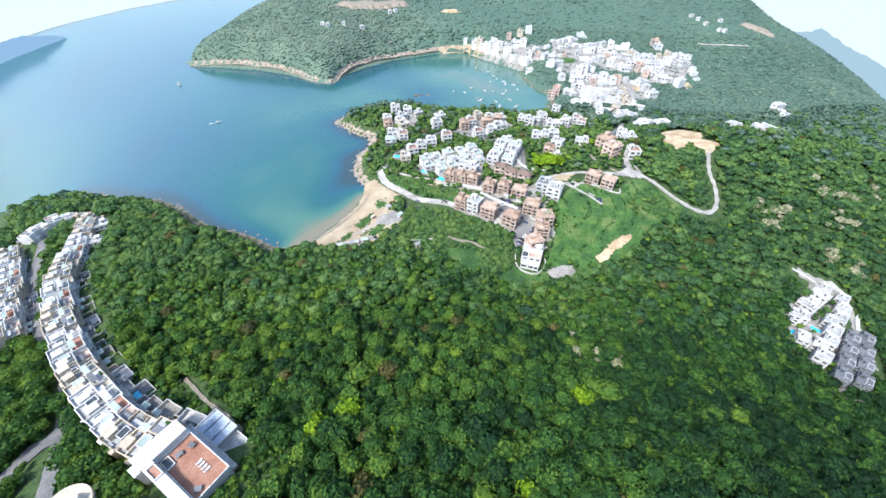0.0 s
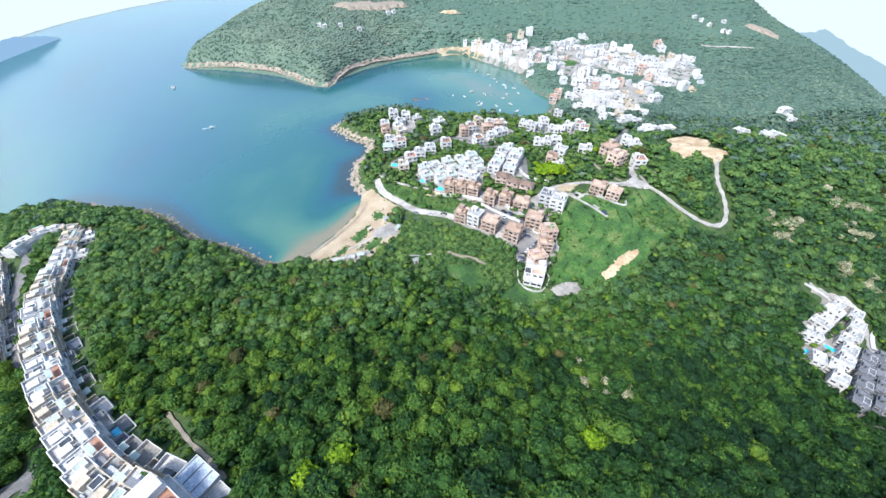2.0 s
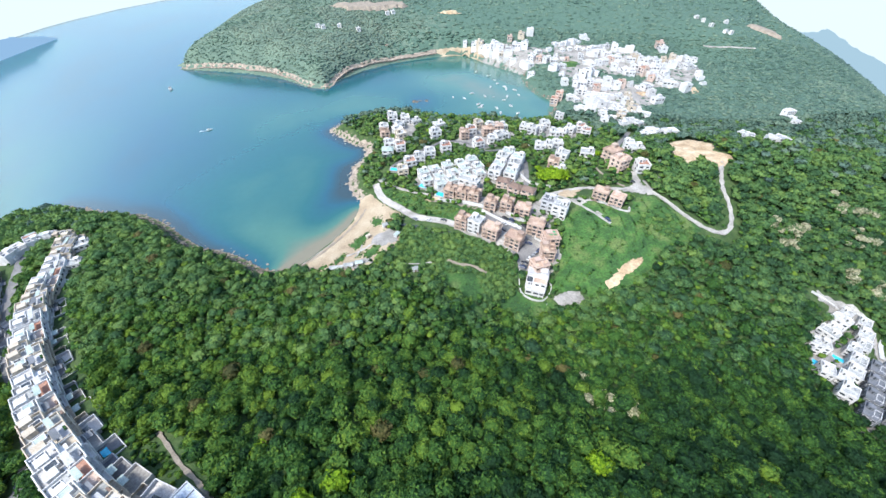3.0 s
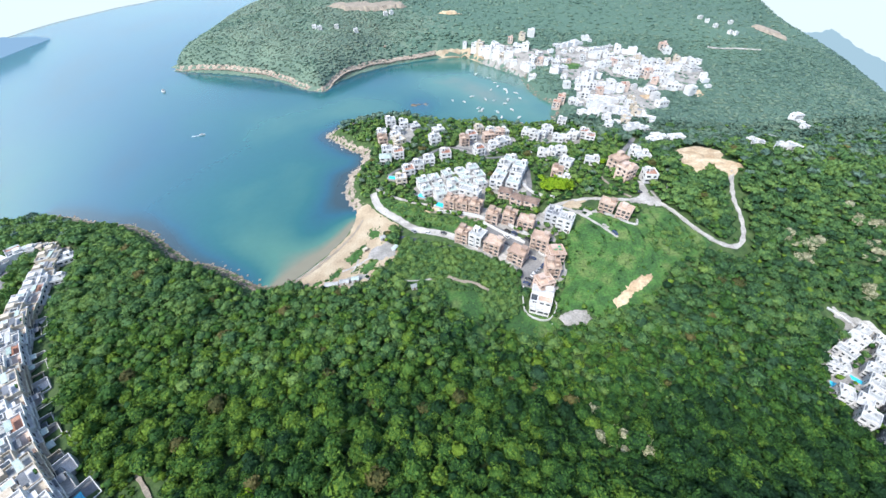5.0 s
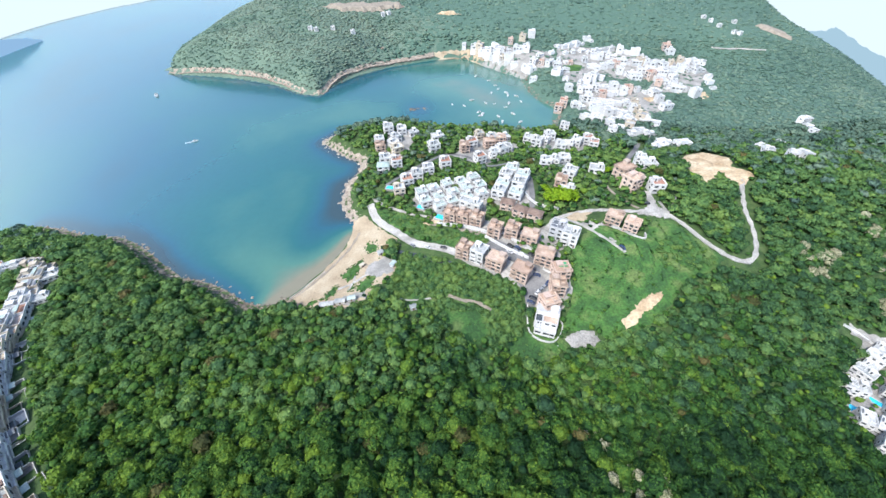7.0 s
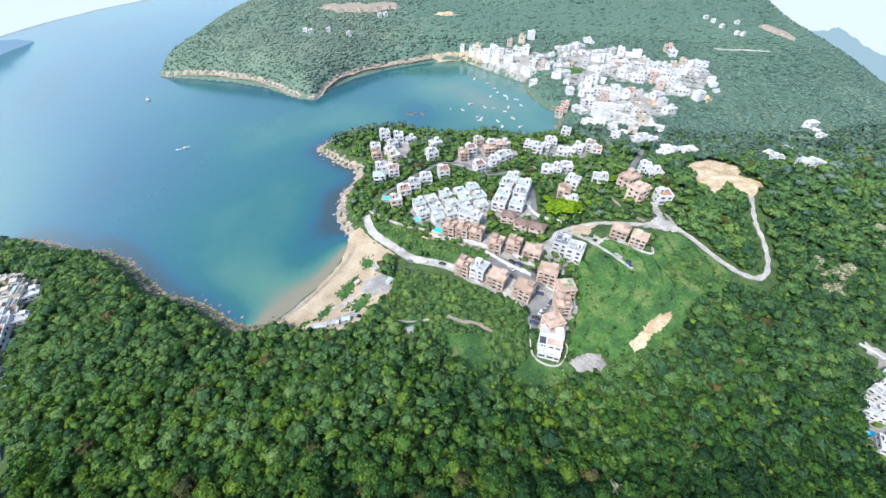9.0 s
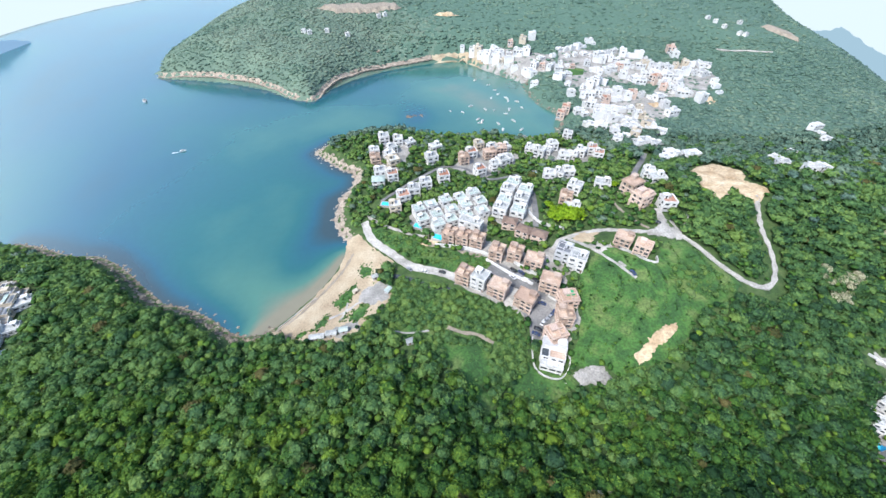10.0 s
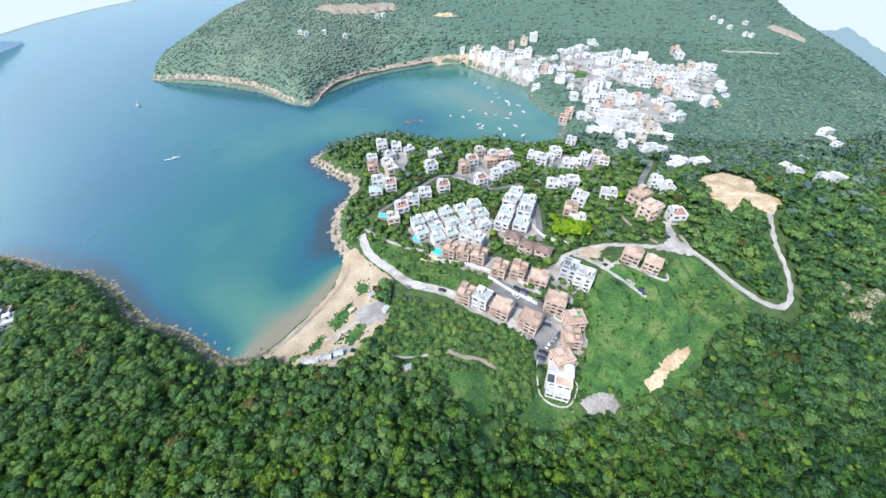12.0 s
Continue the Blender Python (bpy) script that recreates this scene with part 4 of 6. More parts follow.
for i, (x, y) in enumerate(TWIN):
    put((villa[0], white[1])[i % 2], x, y, -25 + 4 * i % 3, 1.06, 1.5 * (i % 2))
put(white[4], -241, 209, 35, 0.95, 2.0)
put(white[4], -231, 190, 25, 0.85, 2.0)
green = house("bungalow", "two-storey house with hipped grey-green roof", 9, 7.5, 2, m_white, m_roof_g, "hip", 2, "village houses", 9)
put(green, -44, 306, 5)
brown = house("tiled_house", "old dark house with brown tiled hip roof", 9, 7, 2, m_pink, m_brown, "hip", 2, "old tiled houses", 10)
for x, y, t in ((51, 238, -35), (59, 233, -30), (44, 247, -20)):
    put(brown, x, y, t, 0.95)
row = house("row_house", "long white row of houses with small windows", 14, 6, 3, m_white, m_roof_w, "flat", 2, "village houses", 11)
put(row, 20, 246, -28)
brick = [shell_house("unfinished brick house with bare openings", 8.6, 8.6, 3, 1), shell_house("unfinished brick house with bare openings", 10.5, 8.4, 3, 2), shell_house("peach brick house with flat roof", 9.5, 8.5, 3, 3, m_pink)]
for i, (x, y) in enumerate(BRICK_MID):
    put(brick[i % 3], x, y, (10, 10, 5, -20, 30, 30, 15, -35, -35)[i], 1.08 if i in (4, 5) else 0.88 if i < 7 else 0.84)
for i, (x, y) in enumerate(BRICK_ROW):
    put(brick[0 if i != 5 else 1], x, y, -24, 0.88)
for x, y, t, k in ((14, 206, -30, 0), (31, 196, -32, 1), (44, 189, -35, 1), (58, 198, -25, 1), (65, 188, 5, 2), (62, 180, -5, 0), (56, 171, 18, 2)):
    put(brick[k], x, y, t, 0.9)
modern = house("modern_house", "white modern house with wide windows", 9, 8.5, 3, m_white, m_roof_w, "beams", 2, "village houses", 12)
greyh = house("modern_house", "grey modern house with slatted roof", 8, 9, 3, m_grey, m_slate, "beams", 2, "village houses", 13)
put(greyh, 69, 217, -28)
put(modern, 75, 211, -28)
put(white[0], 22, 202, -32)
FOOTPRINTS += [(53.5, 161.5, 8.5), (51, 156, 6), (58, 166, 5)]
farh = [house("village_house", "white three-storey house of the bay village", 8, 8, 3, m_white_haze, m_roof_haze, "flat", 1, "bay village houses", 21), house("village_house", "white two-storey house of the bay village", 10, 8.4, 2, m_white_haze, m_roof_haze, "flat", 1, "bay village houses", 22),
        house("village_house", "white house of the bay village with grey roof", 11, 7, 2, m_white_haze, m_grey, "flat", 1, "bay village houses", 23), house("village_house", "cream house of the bay village", 8, 8, 3, m_cream, m_roof_haze, "flat", 1, "bay village houses", 24),
        house("village_house", "pink house of the bay village with tiled roof", 8, 8, 3, m_pink, m_tile, "flat", 1, "bay village houses", 25)]
for x, y in FAR_RIGHT:
    put(farh[r.choice((0, 1))], x, y, r.uniform(-20, 30), 0.78)
for rows in (VILLAGE_WEST, VILLAGE_NORTH, VILLAGE_SOUTH, VILLAGE_EAST):
    for x0, y0, x1, y1, n in rows:
        turn = r.uniform(-30, 30)
        for k in range(n):
            f = k / max(1, n - 1)
            x, y = x0 + (x1 - x0) * f + r.uniform(-1, 1), y0 + (y1 - y0) * f + r.uniform(-1.5, 1.5)
            while path_distance(np.array([x]), np.array([y]), SHORE, True)[0] > -7:
                x, y = x + 2, y + 1.5
            put(farh[r.choice((0, 0, 1, 1, 1, 2, 2, 3, 4) if r.random() < 0.5 else (0, 1, 1, 2))], x, y, turn + r.uniform(-14, 14) + 90 * r.randrange(4), r.choice((0.65, 0.8, 0.95, 1.05, 1.15)), r.uniform(0.2, 2.2), 5.0)
for x, y in ((134, 452), (128, 446)):
    put(farh[4], x, y, -20, 1.0)
# ---- the new terraces in the valley ----
new_white = [house("town_house", "new white town house with flat roof", 8, 11, 3, m_white, m_roof_w, "beams", 2, "new town houses", 31), house("town_house", "new white town house with flat roof", 8, 10, 3, m_white, m_roof_w, "flat", 2, "new town houses", 32)]
new_grey = house("town_house", "dark grey town house with flat slab roof", 8, 11, 3, m_slate, m_slate, "beams", 2, "grey town houses", 33)
broad = house("town_house", "broad new white town house with rows of windows", 12, 8, 3, m_white, m_roof_w, "beams", 2, "new town houses", 34)
for x, y, t, k in ((208, 137, -30, 0.82), (222, 146, -62, 0.78), (237, 155, -62, 0.78)):
    put(broad, x, y, t, k)
for i, (x, y) in enumerate(((229, 150), (244, 160))):
    put(new_white[i % 2], x, y, -60, 0.74, 1.0)
for i in range(8):
    f = i / 7
    put(new_white[(i + 1) % 2], 201 + 55 * f + (0.8, -1.0, 1.4)[i % 3], 110 + 45 * f - (0.8, -1.0, 1.4)[i % 3], -50, (0.84, 0.76, 0.8)[i % 3], 0.5 * (i % 3))
put(new_white[0], 200, 121, -35, 0.74)
for i in range(4):
    f = i / 3
    put(new_grey, 205 + 30 * f, 99 + 26 * f, -48, 0.8)
    put(new_grey, 216 + 30 * f, 97 + 29 * f, -48, 0.8)
for m in white + villa + brick + farh + new_white + [broad, green, brown, row, modern, greyh, new_grey]:
    gone(m)

# ---- woods ----
TUFTS = [[(-66, 182), (-62, 191), (-58, 192), (-58, 185), (-63, 180)], [(-59, 199), (-55, 207), (-47, 214), (-47, 205), (-49, 197), (-53, 193)], [(-48, 185), (-47, 192), (-41, 198), (-36, 196), (-38, 189), (-42, 183)], [(-48, 221), (-48, 229), (-43, 229), (-39, 224), (-39, 217), (-44, 217)], [(-53, 185), (-51, 190), (-48, 192), (-48, 185)], [(-75, 178), (-69, 182), (-66, 180), (-70, 176)]]
GARDEN_PATHS = [[(-49, 279), (-48, 272), (-37, 262), (-20, 251), (-9, 246)], [(-7, 248), (-6, 239), (1, 235)], [(-31, 176), (-23, 175), (-15, 173), (-5, 174)], [(3, 152), (8, 148), (12, 142), (15, 137)]]
FOOTPRINTS += [(0, 242, 6), (2, 236, 5), (-13, 255, 6), (-12, 249, 5), (-37, 281, 7), (-37, 274, 5), (44, 253, 4), (203, 127, 6), (222, 131, 7), (74, 319, 5), (-14, 163, 5), (78, 250, 7), (-74, 36, 9), (-58, 27, 9), (-60, 41, 7), (-70, 46, 7), (-50, 34, 7), (-100, 30, 7)]
FOOT = np.array(FOOTPRINTS)
HEADLAND = [(-75, 300), (-95, 372), (-40, 395), (120, 400), (165, 330), (160, 250), (110, 205), (70, 150), (40, 155), (0, 210), (-45, 255)]
BAY_VILLAGE = [(20, 600), (60, 640), (220, 630), (370, 610), (345, 500), (240, 440), (215, 360), (140, 400), (150, 480), (90, 555)]


def clear_of(x, y, margin=0.0):
    """True where no house, road, beach, meadow or plot stands."""
    ok = np.ones(x.shape, bool)
    for a, b, c in FOOT:
        ok &= np.hypot(x - a, y - b) > c + margin
    for pts, wide in ROADS:
        shady = pts in (BACK_ROAD, LOWER_PATH)
        ok &= path_distance(x, y, pts) > wide / 2 + (0.6 if shady else 2.0 + margin)
        if not shady:
            ok &= path_distance(x, y + 4.0, pts) > wide / 2 + 2.5 + margin
            ok &= path_distance(x, y + 7.0, pts) > wide / 2 + 1.5 + margin
    ok &= path_distance(x - 3.0, y + 2.2, PATH_LEFT) > 3.2
    ok &= (path_distance(x + 5.0, y + 2.0, RIGHT_ROAD) > 4.5) & (path_distance(x + 9.0, y + 3.0, RIGHT_ROAD) > 3.0)
    ok &= (path_distance(x + 3, y + 4, HILL_ROAD) > 3.2) & (path_distance(x + 5.5, y + 6.5, HILL_ROAD) > 2.4)
    for poly in (BEACH, MEADOW, VERGE, SCRUB, DIRT, CLEARING, SLAB, YARD, KNOLL, APRON, SAND_LOT, GLADE):
        ok &= path_distance(x, y, poly, True) > 0.8 + margin
    return ok


def woods(x, y, margin=0.0, inland=7.0):
    shore = -path_distance(x, y, SHORE, True)
    wedge = (x < 160 + 0.95 * np.maximum(y, -10)) & (x > -130 - 0.95 * np.maximum(y, -10))
    keep = (shore > inland) & wedge
    out = np.zeros(x.shape, bool)
    out[keep] = clear_of(x[keep], y[keep], margin)
    return out


def chance(n, x):
    return rng.uniform(size=len(x)) < n


def in_yards(x, y):
    k = np.zeros(x.shape, bool)
    for poly in YARDS:
        k |= path_distance(x, y, poly, True) < 0
    return k


def sizes(lo, hi, n, power=1.6):
    return lo + (hi - lo) * rng.uniform(size=n) ** power


fine = [crown_template(s, 1, 255, 1.0) for s in range(9)]
mid = [crown_template(s + 20, 1, 120, 1.3, 0.05, 0.7) for s in range(7)]
low = [crown_template(s + 40, 1, 55, 1.8, 0.06, 0.58) for s in range(5)]
far = [crown_template(s + 60, 1, 0, 1.8, 0.06, 0.19) for s in range(4)]
tiny = [crown_template(s + 80, 1, 0, 1, 0.1) for s in range(4)]
heath = [crown_template(s + 90, 1, 0, 1, 0.05, 0.1) for s in range(5)]
GREEN = "dense green subtropical woodland on the slope"
STAND = (-55, 60, 18, 70)  # the stretch of wood whose trees are built one by one


def in_stand(x, y):
    return (x > STAND[0]) & (x < STAND[1]) & (y > STAND[2]) & (y < STAND[3])


def blotch(x, y):
    """Stands of lighter and darker kinds of tree."""
    return np.array([0.17 * noise.noise(Vector((a * 0.035, b * 0.035, 21.0))) + 0.1 * noise.noise(Vector((a * 0.09, b * 0.09, 5.0))) for a, b in zip(x, y)])


SX_, SY_ = scatter(STAND[0], STAND[1], STAND[2], STAND[3], 5.0, lambda x, y: woods(x, y, 0.5))
X, Y = scatter(-330, 330, 14, 105, 3.1, lambda x, y: woods(x, y, 0.5))
k = ~in_stand(X, Y) | chance(0.7, X)
X, Y = X[k], Y[k]
# Vignetting and haze put into tone: near and right darker, left lighter.
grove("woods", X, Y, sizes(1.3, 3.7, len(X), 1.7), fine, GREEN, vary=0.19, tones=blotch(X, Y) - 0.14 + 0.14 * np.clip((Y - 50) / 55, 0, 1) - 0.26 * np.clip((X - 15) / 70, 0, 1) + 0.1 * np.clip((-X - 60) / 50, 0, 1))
# Undergrowth tones rise with distance: haze put into leaf colour.
X, Y = scatter(-190, 230, 14, 100, 3.8, lambda x, y: woods(x, y, -1.5))
grove("undergrowth", X, Y, sizes(1.2, 2.2, len(X)), tiny, "low bushes under the trees", 2.2, rng.normal(-0.02, 0.1, len(X)))
X, Y = scatter(-300, 360, 100, 215, 4.0, lambda x, y: woods(x, y, -1.5))
grove("undergrowth", X, Y, sizes(1.4, 2.4, len(X)), tiny, "low bushes under the trees", 2.6, rng.normal(0.06, 0.1, len(X)))
X, Y = scatter(-400, 520, 215, 400, 4.9, lambda x, y: woods(x, y, -1.5))
k = ~in_yards(X, Y)
grove("undergrowth", X[k], Y[k], sizes(1.8, 2.8, k.sum()), tiny, "low bushes under the trees", 1.6, rng.normal(0.12, 0.1, k.sum()))
X, Y = scatter(-420, 400, 105, 215, 3.3, lambda x, y: woods(x, y, 0.3))
k = chance(0.35, X) | ~in_yards(X, Y)
X, Y = X[k], Y[k]
# Haze and vignetting in the tone: left lighter, near and right darker.
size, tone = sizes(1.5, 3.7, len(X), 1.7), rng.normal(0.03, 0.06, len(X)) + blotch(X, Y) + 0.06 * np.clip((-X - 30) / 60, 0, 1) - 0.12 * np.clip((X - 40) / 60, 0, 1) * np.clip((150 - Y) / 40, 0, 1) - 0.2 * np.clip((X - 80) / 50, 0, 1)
# With distance, crowns change over to the leaf colours that hold haze.
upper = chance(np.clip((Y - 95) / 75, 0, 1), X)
for s, mat in ((~upper, m_leaf), (upper, m_valley_haze)):
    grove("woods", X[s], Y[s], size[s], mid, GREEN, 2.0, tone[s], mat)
X, Y = scatter(-420, 520, 215, 400, 4.1, lambda x, y: woods(x, y))
village = path_distance(X, Y, HEADLAND, True) < 0
k = ~village | (chance(0.7, X) & ~in_yards(X, Y)) | chance(0.12, X)
X, Y, village = X[k], Y[k], village[k]
# Haze put into colour: farther crowns turn greyer, headland tones are lifted.
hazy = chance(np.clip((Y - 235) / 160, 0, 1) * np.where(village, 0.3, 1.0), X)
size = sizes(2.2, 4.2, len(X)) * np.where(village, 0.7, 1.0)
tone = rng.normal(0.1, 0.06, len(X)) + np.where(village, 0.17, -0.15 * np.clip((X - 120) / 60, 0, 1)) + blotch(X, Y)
for s, mat in ((~hazy, m_valley_haze), (hazy, m_mount_haze)):
    grove("woods", X[s], Y[s], size[s], low, GREEN, 2.0, tone[s] + (0.08 if mat is m_mount_haze else 0.0), mat)


def mottled(x, y):
    """Broad light and dark patches of the far woods."""
    return np.array([0.3 * noise.noise(Vector((a * 0.011, b * 0.008, 3.0))) + 0.15 * noise.noise(Vector((a * 0.04, b * 0.03, 9.0))) for a, b in zip(x, y)])


# Far crowns flat, sunk and pale: haze put into shape and tone.
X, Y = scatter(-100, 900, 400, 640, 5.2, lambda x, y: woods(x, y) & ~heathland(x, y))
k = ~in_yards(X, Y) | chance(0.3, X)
grove("woods", X[k], Y[k], sizes(2.6, 4.4, k.sum()), far, "dense green woodland on the hillside", -0.75, tones=rng.normal(0.24, 0.07, k.sum()) + mottled(X[k], Y[k]), mat=m_mount_haze)
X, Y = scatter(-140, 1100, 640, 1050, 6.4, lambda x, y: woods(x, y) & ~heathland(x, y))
grove("woods", X, Y, sizes(3.2, 5.2, len(X)), far, "dense green woodland on the mountain", -1.35, tones=rng.normal(0.26, 0.06, len(X)) + mottled(X, Y), mat=m_mount_haze)
# Headland scrub likewise carries its haze in pale tones and flat crowns.
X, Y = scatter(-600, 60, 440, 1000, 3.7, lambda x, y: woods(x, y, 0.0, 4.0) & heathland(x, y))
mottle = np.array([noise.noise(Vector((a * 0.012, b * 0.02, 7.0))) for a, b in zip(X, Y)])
for sel, mat, label in ((mottle < 0.05, m_hill_haze, "far headland scrub, greyed by haze in its colour"), (mottle >= 0.05, m_mount_haze, "low green woods on the far headland")):
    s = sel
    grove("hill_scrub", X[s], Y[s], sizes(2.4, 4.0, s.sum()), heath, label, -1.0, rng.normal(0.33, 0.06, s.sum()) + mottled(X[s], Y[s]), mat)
# low bushes round the terrace's gardens and the footpath
def open_edges(x, y):
    near = np.min([np.hypot(x - a, y - b) - c for a, b, c in FOOT], 0)
    return (near > -1.5) & (near < 7) & (path_distance(x, y, PATH_LEFT) > 1.7) & (path_distance(x, y, GATE_ROAD) > 4) & (path_distance(x, y, BACK_ROAD) > 4.5)


X, Y = scatter(-170, -32, 10, 95, 1.9, open_edges)
grove("undergrowth", X, Y, sizes(0.5, 1.5, len(X)), mid, "low green bushes along gardens and footpath", 0.2, rng.normal(0.06, 0.1, len(X)))
# shrubs and young palms in the garden beside the end house
def end_garden(x, y):
    a = math.radians(149)
    u, v = (x + 69) * math.cos(a) + (y - 36) * math.sin(a), -(x + 69) * math.sin(a) + (y - 36) * math.cos(a)
    return ~((np.abs(u) < 12) & (v > -15.6) & (v < 8.2)) & (path_distance(x, y, PATH_LEFT) > 1.5)


X, Y = scatter(-74, -36, 14, 56, 1.9, end_garden)
k = chance(0.8, X)
grove("garden_shrubs", X[k], Y[k], sizes(0.5, 1.9, k.sum()), mid, "green shrubs in the garden beside the end house", 0.3, rng.normal(0.03, 0.12, k.sum()))
# low scrub on open ground
patch("grass_glade", GLADE, m_grass, 2.0, 0.35, "open grassy glade in the valley", "grass", ragged=0.7)
for poly, gap, n, lo, hi, mat in ((SCRUB, 2.1, 0.95, 0.9, 2.7, m_valley_haze), (VERGE, 1.7, 0.85, 0.5, 1.6, m_valley_haze), (MEADOW, 1.7, 1.0, 0.35, 1.0, m_leaf), (THICKET, 2.2, 0.6, 0.6, 1.9, m_valley_haze), (KNOLL, 2.6, 0.5, 0.6, 1.6, m_valley_haze), (GLADE, 2.4, 0.25, 0.4, 1.2, m_valley_haze)):
    p = np.array(poly)
    X, Y = scatter(p[:, 0].min(), p[:, 0].max(), p[:, 1].min(), p[:, 1].max(), gap, lambda x, y: path_distance(x, y, poly, True) < -1.2)
    k = chance(n, X)
    if poly is MEADOW:
        f = ((X * 0.8 - Y * 0.35 + 6 * np.sin(Y * 0.09) + 3 * np.sin(X * 0.11)) / 7.0) % 1.0
        k &= (chance(0.06, X) | ((f > 0.8) & chance(0.75, X))) & (path_distance(X, Y, MEADOW_PATH) > 2.5) & (path_distance(X, Y, DIRT, True) > 0.5)
    if poly is SCRUB:
        k &= path_distance(X, Y, GLADE, True) > 1.0
    for line in GARDEN_PATHS + [LOWER_PATH]:
        k &= path_distance(X, Y, line) > 2.0
    grove("bushes", X[k], Y[k], sizes(lo, hi, k.sum(), 1.8), mid, "rough green bushes on open grass", 0.4, rng.normal(-0.06 if poly is MEADOW else 0.16, 0.06, k.sum()) + blotch(X[k], Y[k]), mat, terraces(X[k], Y[k]) + 0.3 if poly in (MEADOW, THICKET) else 0.0)
for poly in TUFTS:
    patch("grass_patch", poly, m_grass, 1.2, 0.5, "low green grass on the sand", "grass", ragged=0.5)
p = np.array([q for poly in TUFTS for q in poly])
X, Y = scatter(p[:, 0].min(), p[:, 0].max(), p[:, 1].min(), p[:, 1].max(), 1.1, lambda x, y: np.min([path_distance(x, y, poly, True) for poly in TUFTS], 0) < 0.4)
grove("beach_grass", X, Y, sizes(0.25, 0.8, len(X)), tiny, "low tufts of grass on the sand", 0.5, rng.normal(0.05, 0.1, len(X)))
X, Y = scatter(-95, -30, 172, 255, 3.0, lambda x, y: (path_distance(x, y, BEACH, True) < -1.0) & (path_distance(x, y, BEACH[:8]) > 14))
k = chance(0.12, X)
grove("beach_grass", X[k], Y[k], sizes(0.3, 1.0, k.sum()), low, "tufts of grass and low bushes on the sand", 0.1, rng.normal(0.08, 0.08, k.sum()))
X, Y = scatter(-200, 380, 26, 330, 14, lambda x, y: woods(x, y, 0.5))
k = chance(0.2, X)
grove("russet_trees", X[k], Y[k], sizes(1.8, 3.6, k.sum()), mid, "russet-leaved trees in the green woodland", 2.6, rng.normal(0.0, 0.1, k.sum()), m_russet)

# ---- trees built one by one ----
def trunk_mesh(seed):
    """A tapered trunk that forks into four limbs, one metre high."""
    r = random.Random(seed)
    bm = bmesh.new()
    ways = [((0, 0, -0.3), (0.03, 0.02, 0.45), 0.06, 0.04)]
    for k in range(4):
        a = k * 1.57 + r.uniform(-0.4, 0.4)
        ways.append(((0.03, 0.02, 0.42), (0.34 * math.cos(a), 0.34 * math.sin(a), 0.95), 0.032, 0.01))
    for p, q, r0, r1 in ways:
        p, q = Vector(p), Vector(q)
        turn = (q - p).to_track_quat("Z", "Y").to_matrix().to_4x4()
        bmesh.ops.create_cone(bm, cap_ends=True, segments=6, radius1=r0, radius2=r1, depth=(q - p).length, matrix=Matrix.Translation((p + q) / 2) @ turn)
    return to_mesh("trunk", bm, m_bark)


def tree(crown, trunk, label, category="tree", group="trees on the slope"):
    root = tagged(new("tree"), label, category, group)
    part("trunk", trunk, root)
    part("crown", crown, root)
    return root


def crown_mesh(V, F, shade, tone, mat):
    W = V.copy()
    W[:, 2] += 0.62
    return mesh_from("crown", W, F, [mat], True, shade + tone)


TONES = ((-0.2, "dark green broad-leaved tree in dense woodland"), (-0.1, "green broad-leaved tree in dense woodland"), (-0.04, "green broad-leaved tree in dense woodland"), (0.1, "light green broad-leaved tree in woodland"), (0.42, "yellow-green tree standing out of the woodland"), (0.62, "russet-leaved tree in green woodland"))
kinds = [[tree(crown_mesh(*fine[(i + j) % 9], tone if i < 4 else -0.05, m_leaf if i < 4 else (m_lime, m_russet)[i - 4]), trunk_mesh(i + j), label) for j in range(2)] for i, (tone, label) in enumerate(TONES)]
r = random.Random(11)


def plant(root, x, y, size):
    return copy_thing(root, pose(x, y, ground_at(x, y) + 0.2, 0, 0, r.uniform(0, 360)) @ Matrix.Diagonal((size, size, size * r.uniform(0.85, 1.15), 1)))


for x, y in zip(SX_, SY_):
    plant(r.choice(kinds[r.choice((0, 0, 1, 1, 1, 1, 2, 2, 2, 3, 3, 3, 0, 1, 2, 4 if r.random() < 0.5 else 1, 5 if r.random() < 0.35 else 0))]), x, y, 1.9 + 2.4 * r.random() ** 1.4)
for x, y, size in ((-20, 38, 3.0), (-28, 53, 4.6), (38, 51, 3.2), (-13, 47, 2.4), (-56, 64, 3.0)):
    plant(kinds[4][0], x, y, size)
street = [tree(crown_mesh(*fine[k], -0.02, m_leaf), trunk_mesh(k), "dark green round street tree beside the lane", group="street trees") for k in (3, 6)]
for i, (x, y, size) in enumerate(((-151, 64, 4.6), (-144, 67, 4.2), (-131, 60, 4.6), (-119, 45, 5.2), (-119, 52, 4.8), (-104, 41, 4.8), (-146, 56, 4.0), (-148, 49, 4.4), (-112, 48, 4.4), (-163, 78, 4.6), (-172, 83, 4.2), (-159, 70, 4.4), (-181, 99, 4.4), (-193, 113, 4.2), (-205, 122, 4.4), (-218, 136, 4.2), (-236, 160, 4.2), (-249, 178, 4.0), (-108, 37, 4.2), (-264, 193, 4.0), (-243, 163, 3.8), (-226, 144, 4.0))):
    plant(street[i % 2], x, y, size)
lime = [tree(crown_mesh(*fine[k], 0.05, m_lime), trunk_mesh(k), "bright lime-green tree among the houses", group="lime trees") for k in (1, 4)]
for x, y, size in ((75, 249, 5.4), (81, 248, 5.8), (78, 253, 5.4), (86, 250, 5.0), (71, 252, 4.4), (72, 266, 3.0), (74, 262, 2.6), (123, 288, 2.6)):
    plant(lime[int(x) % 2], x, y, size)
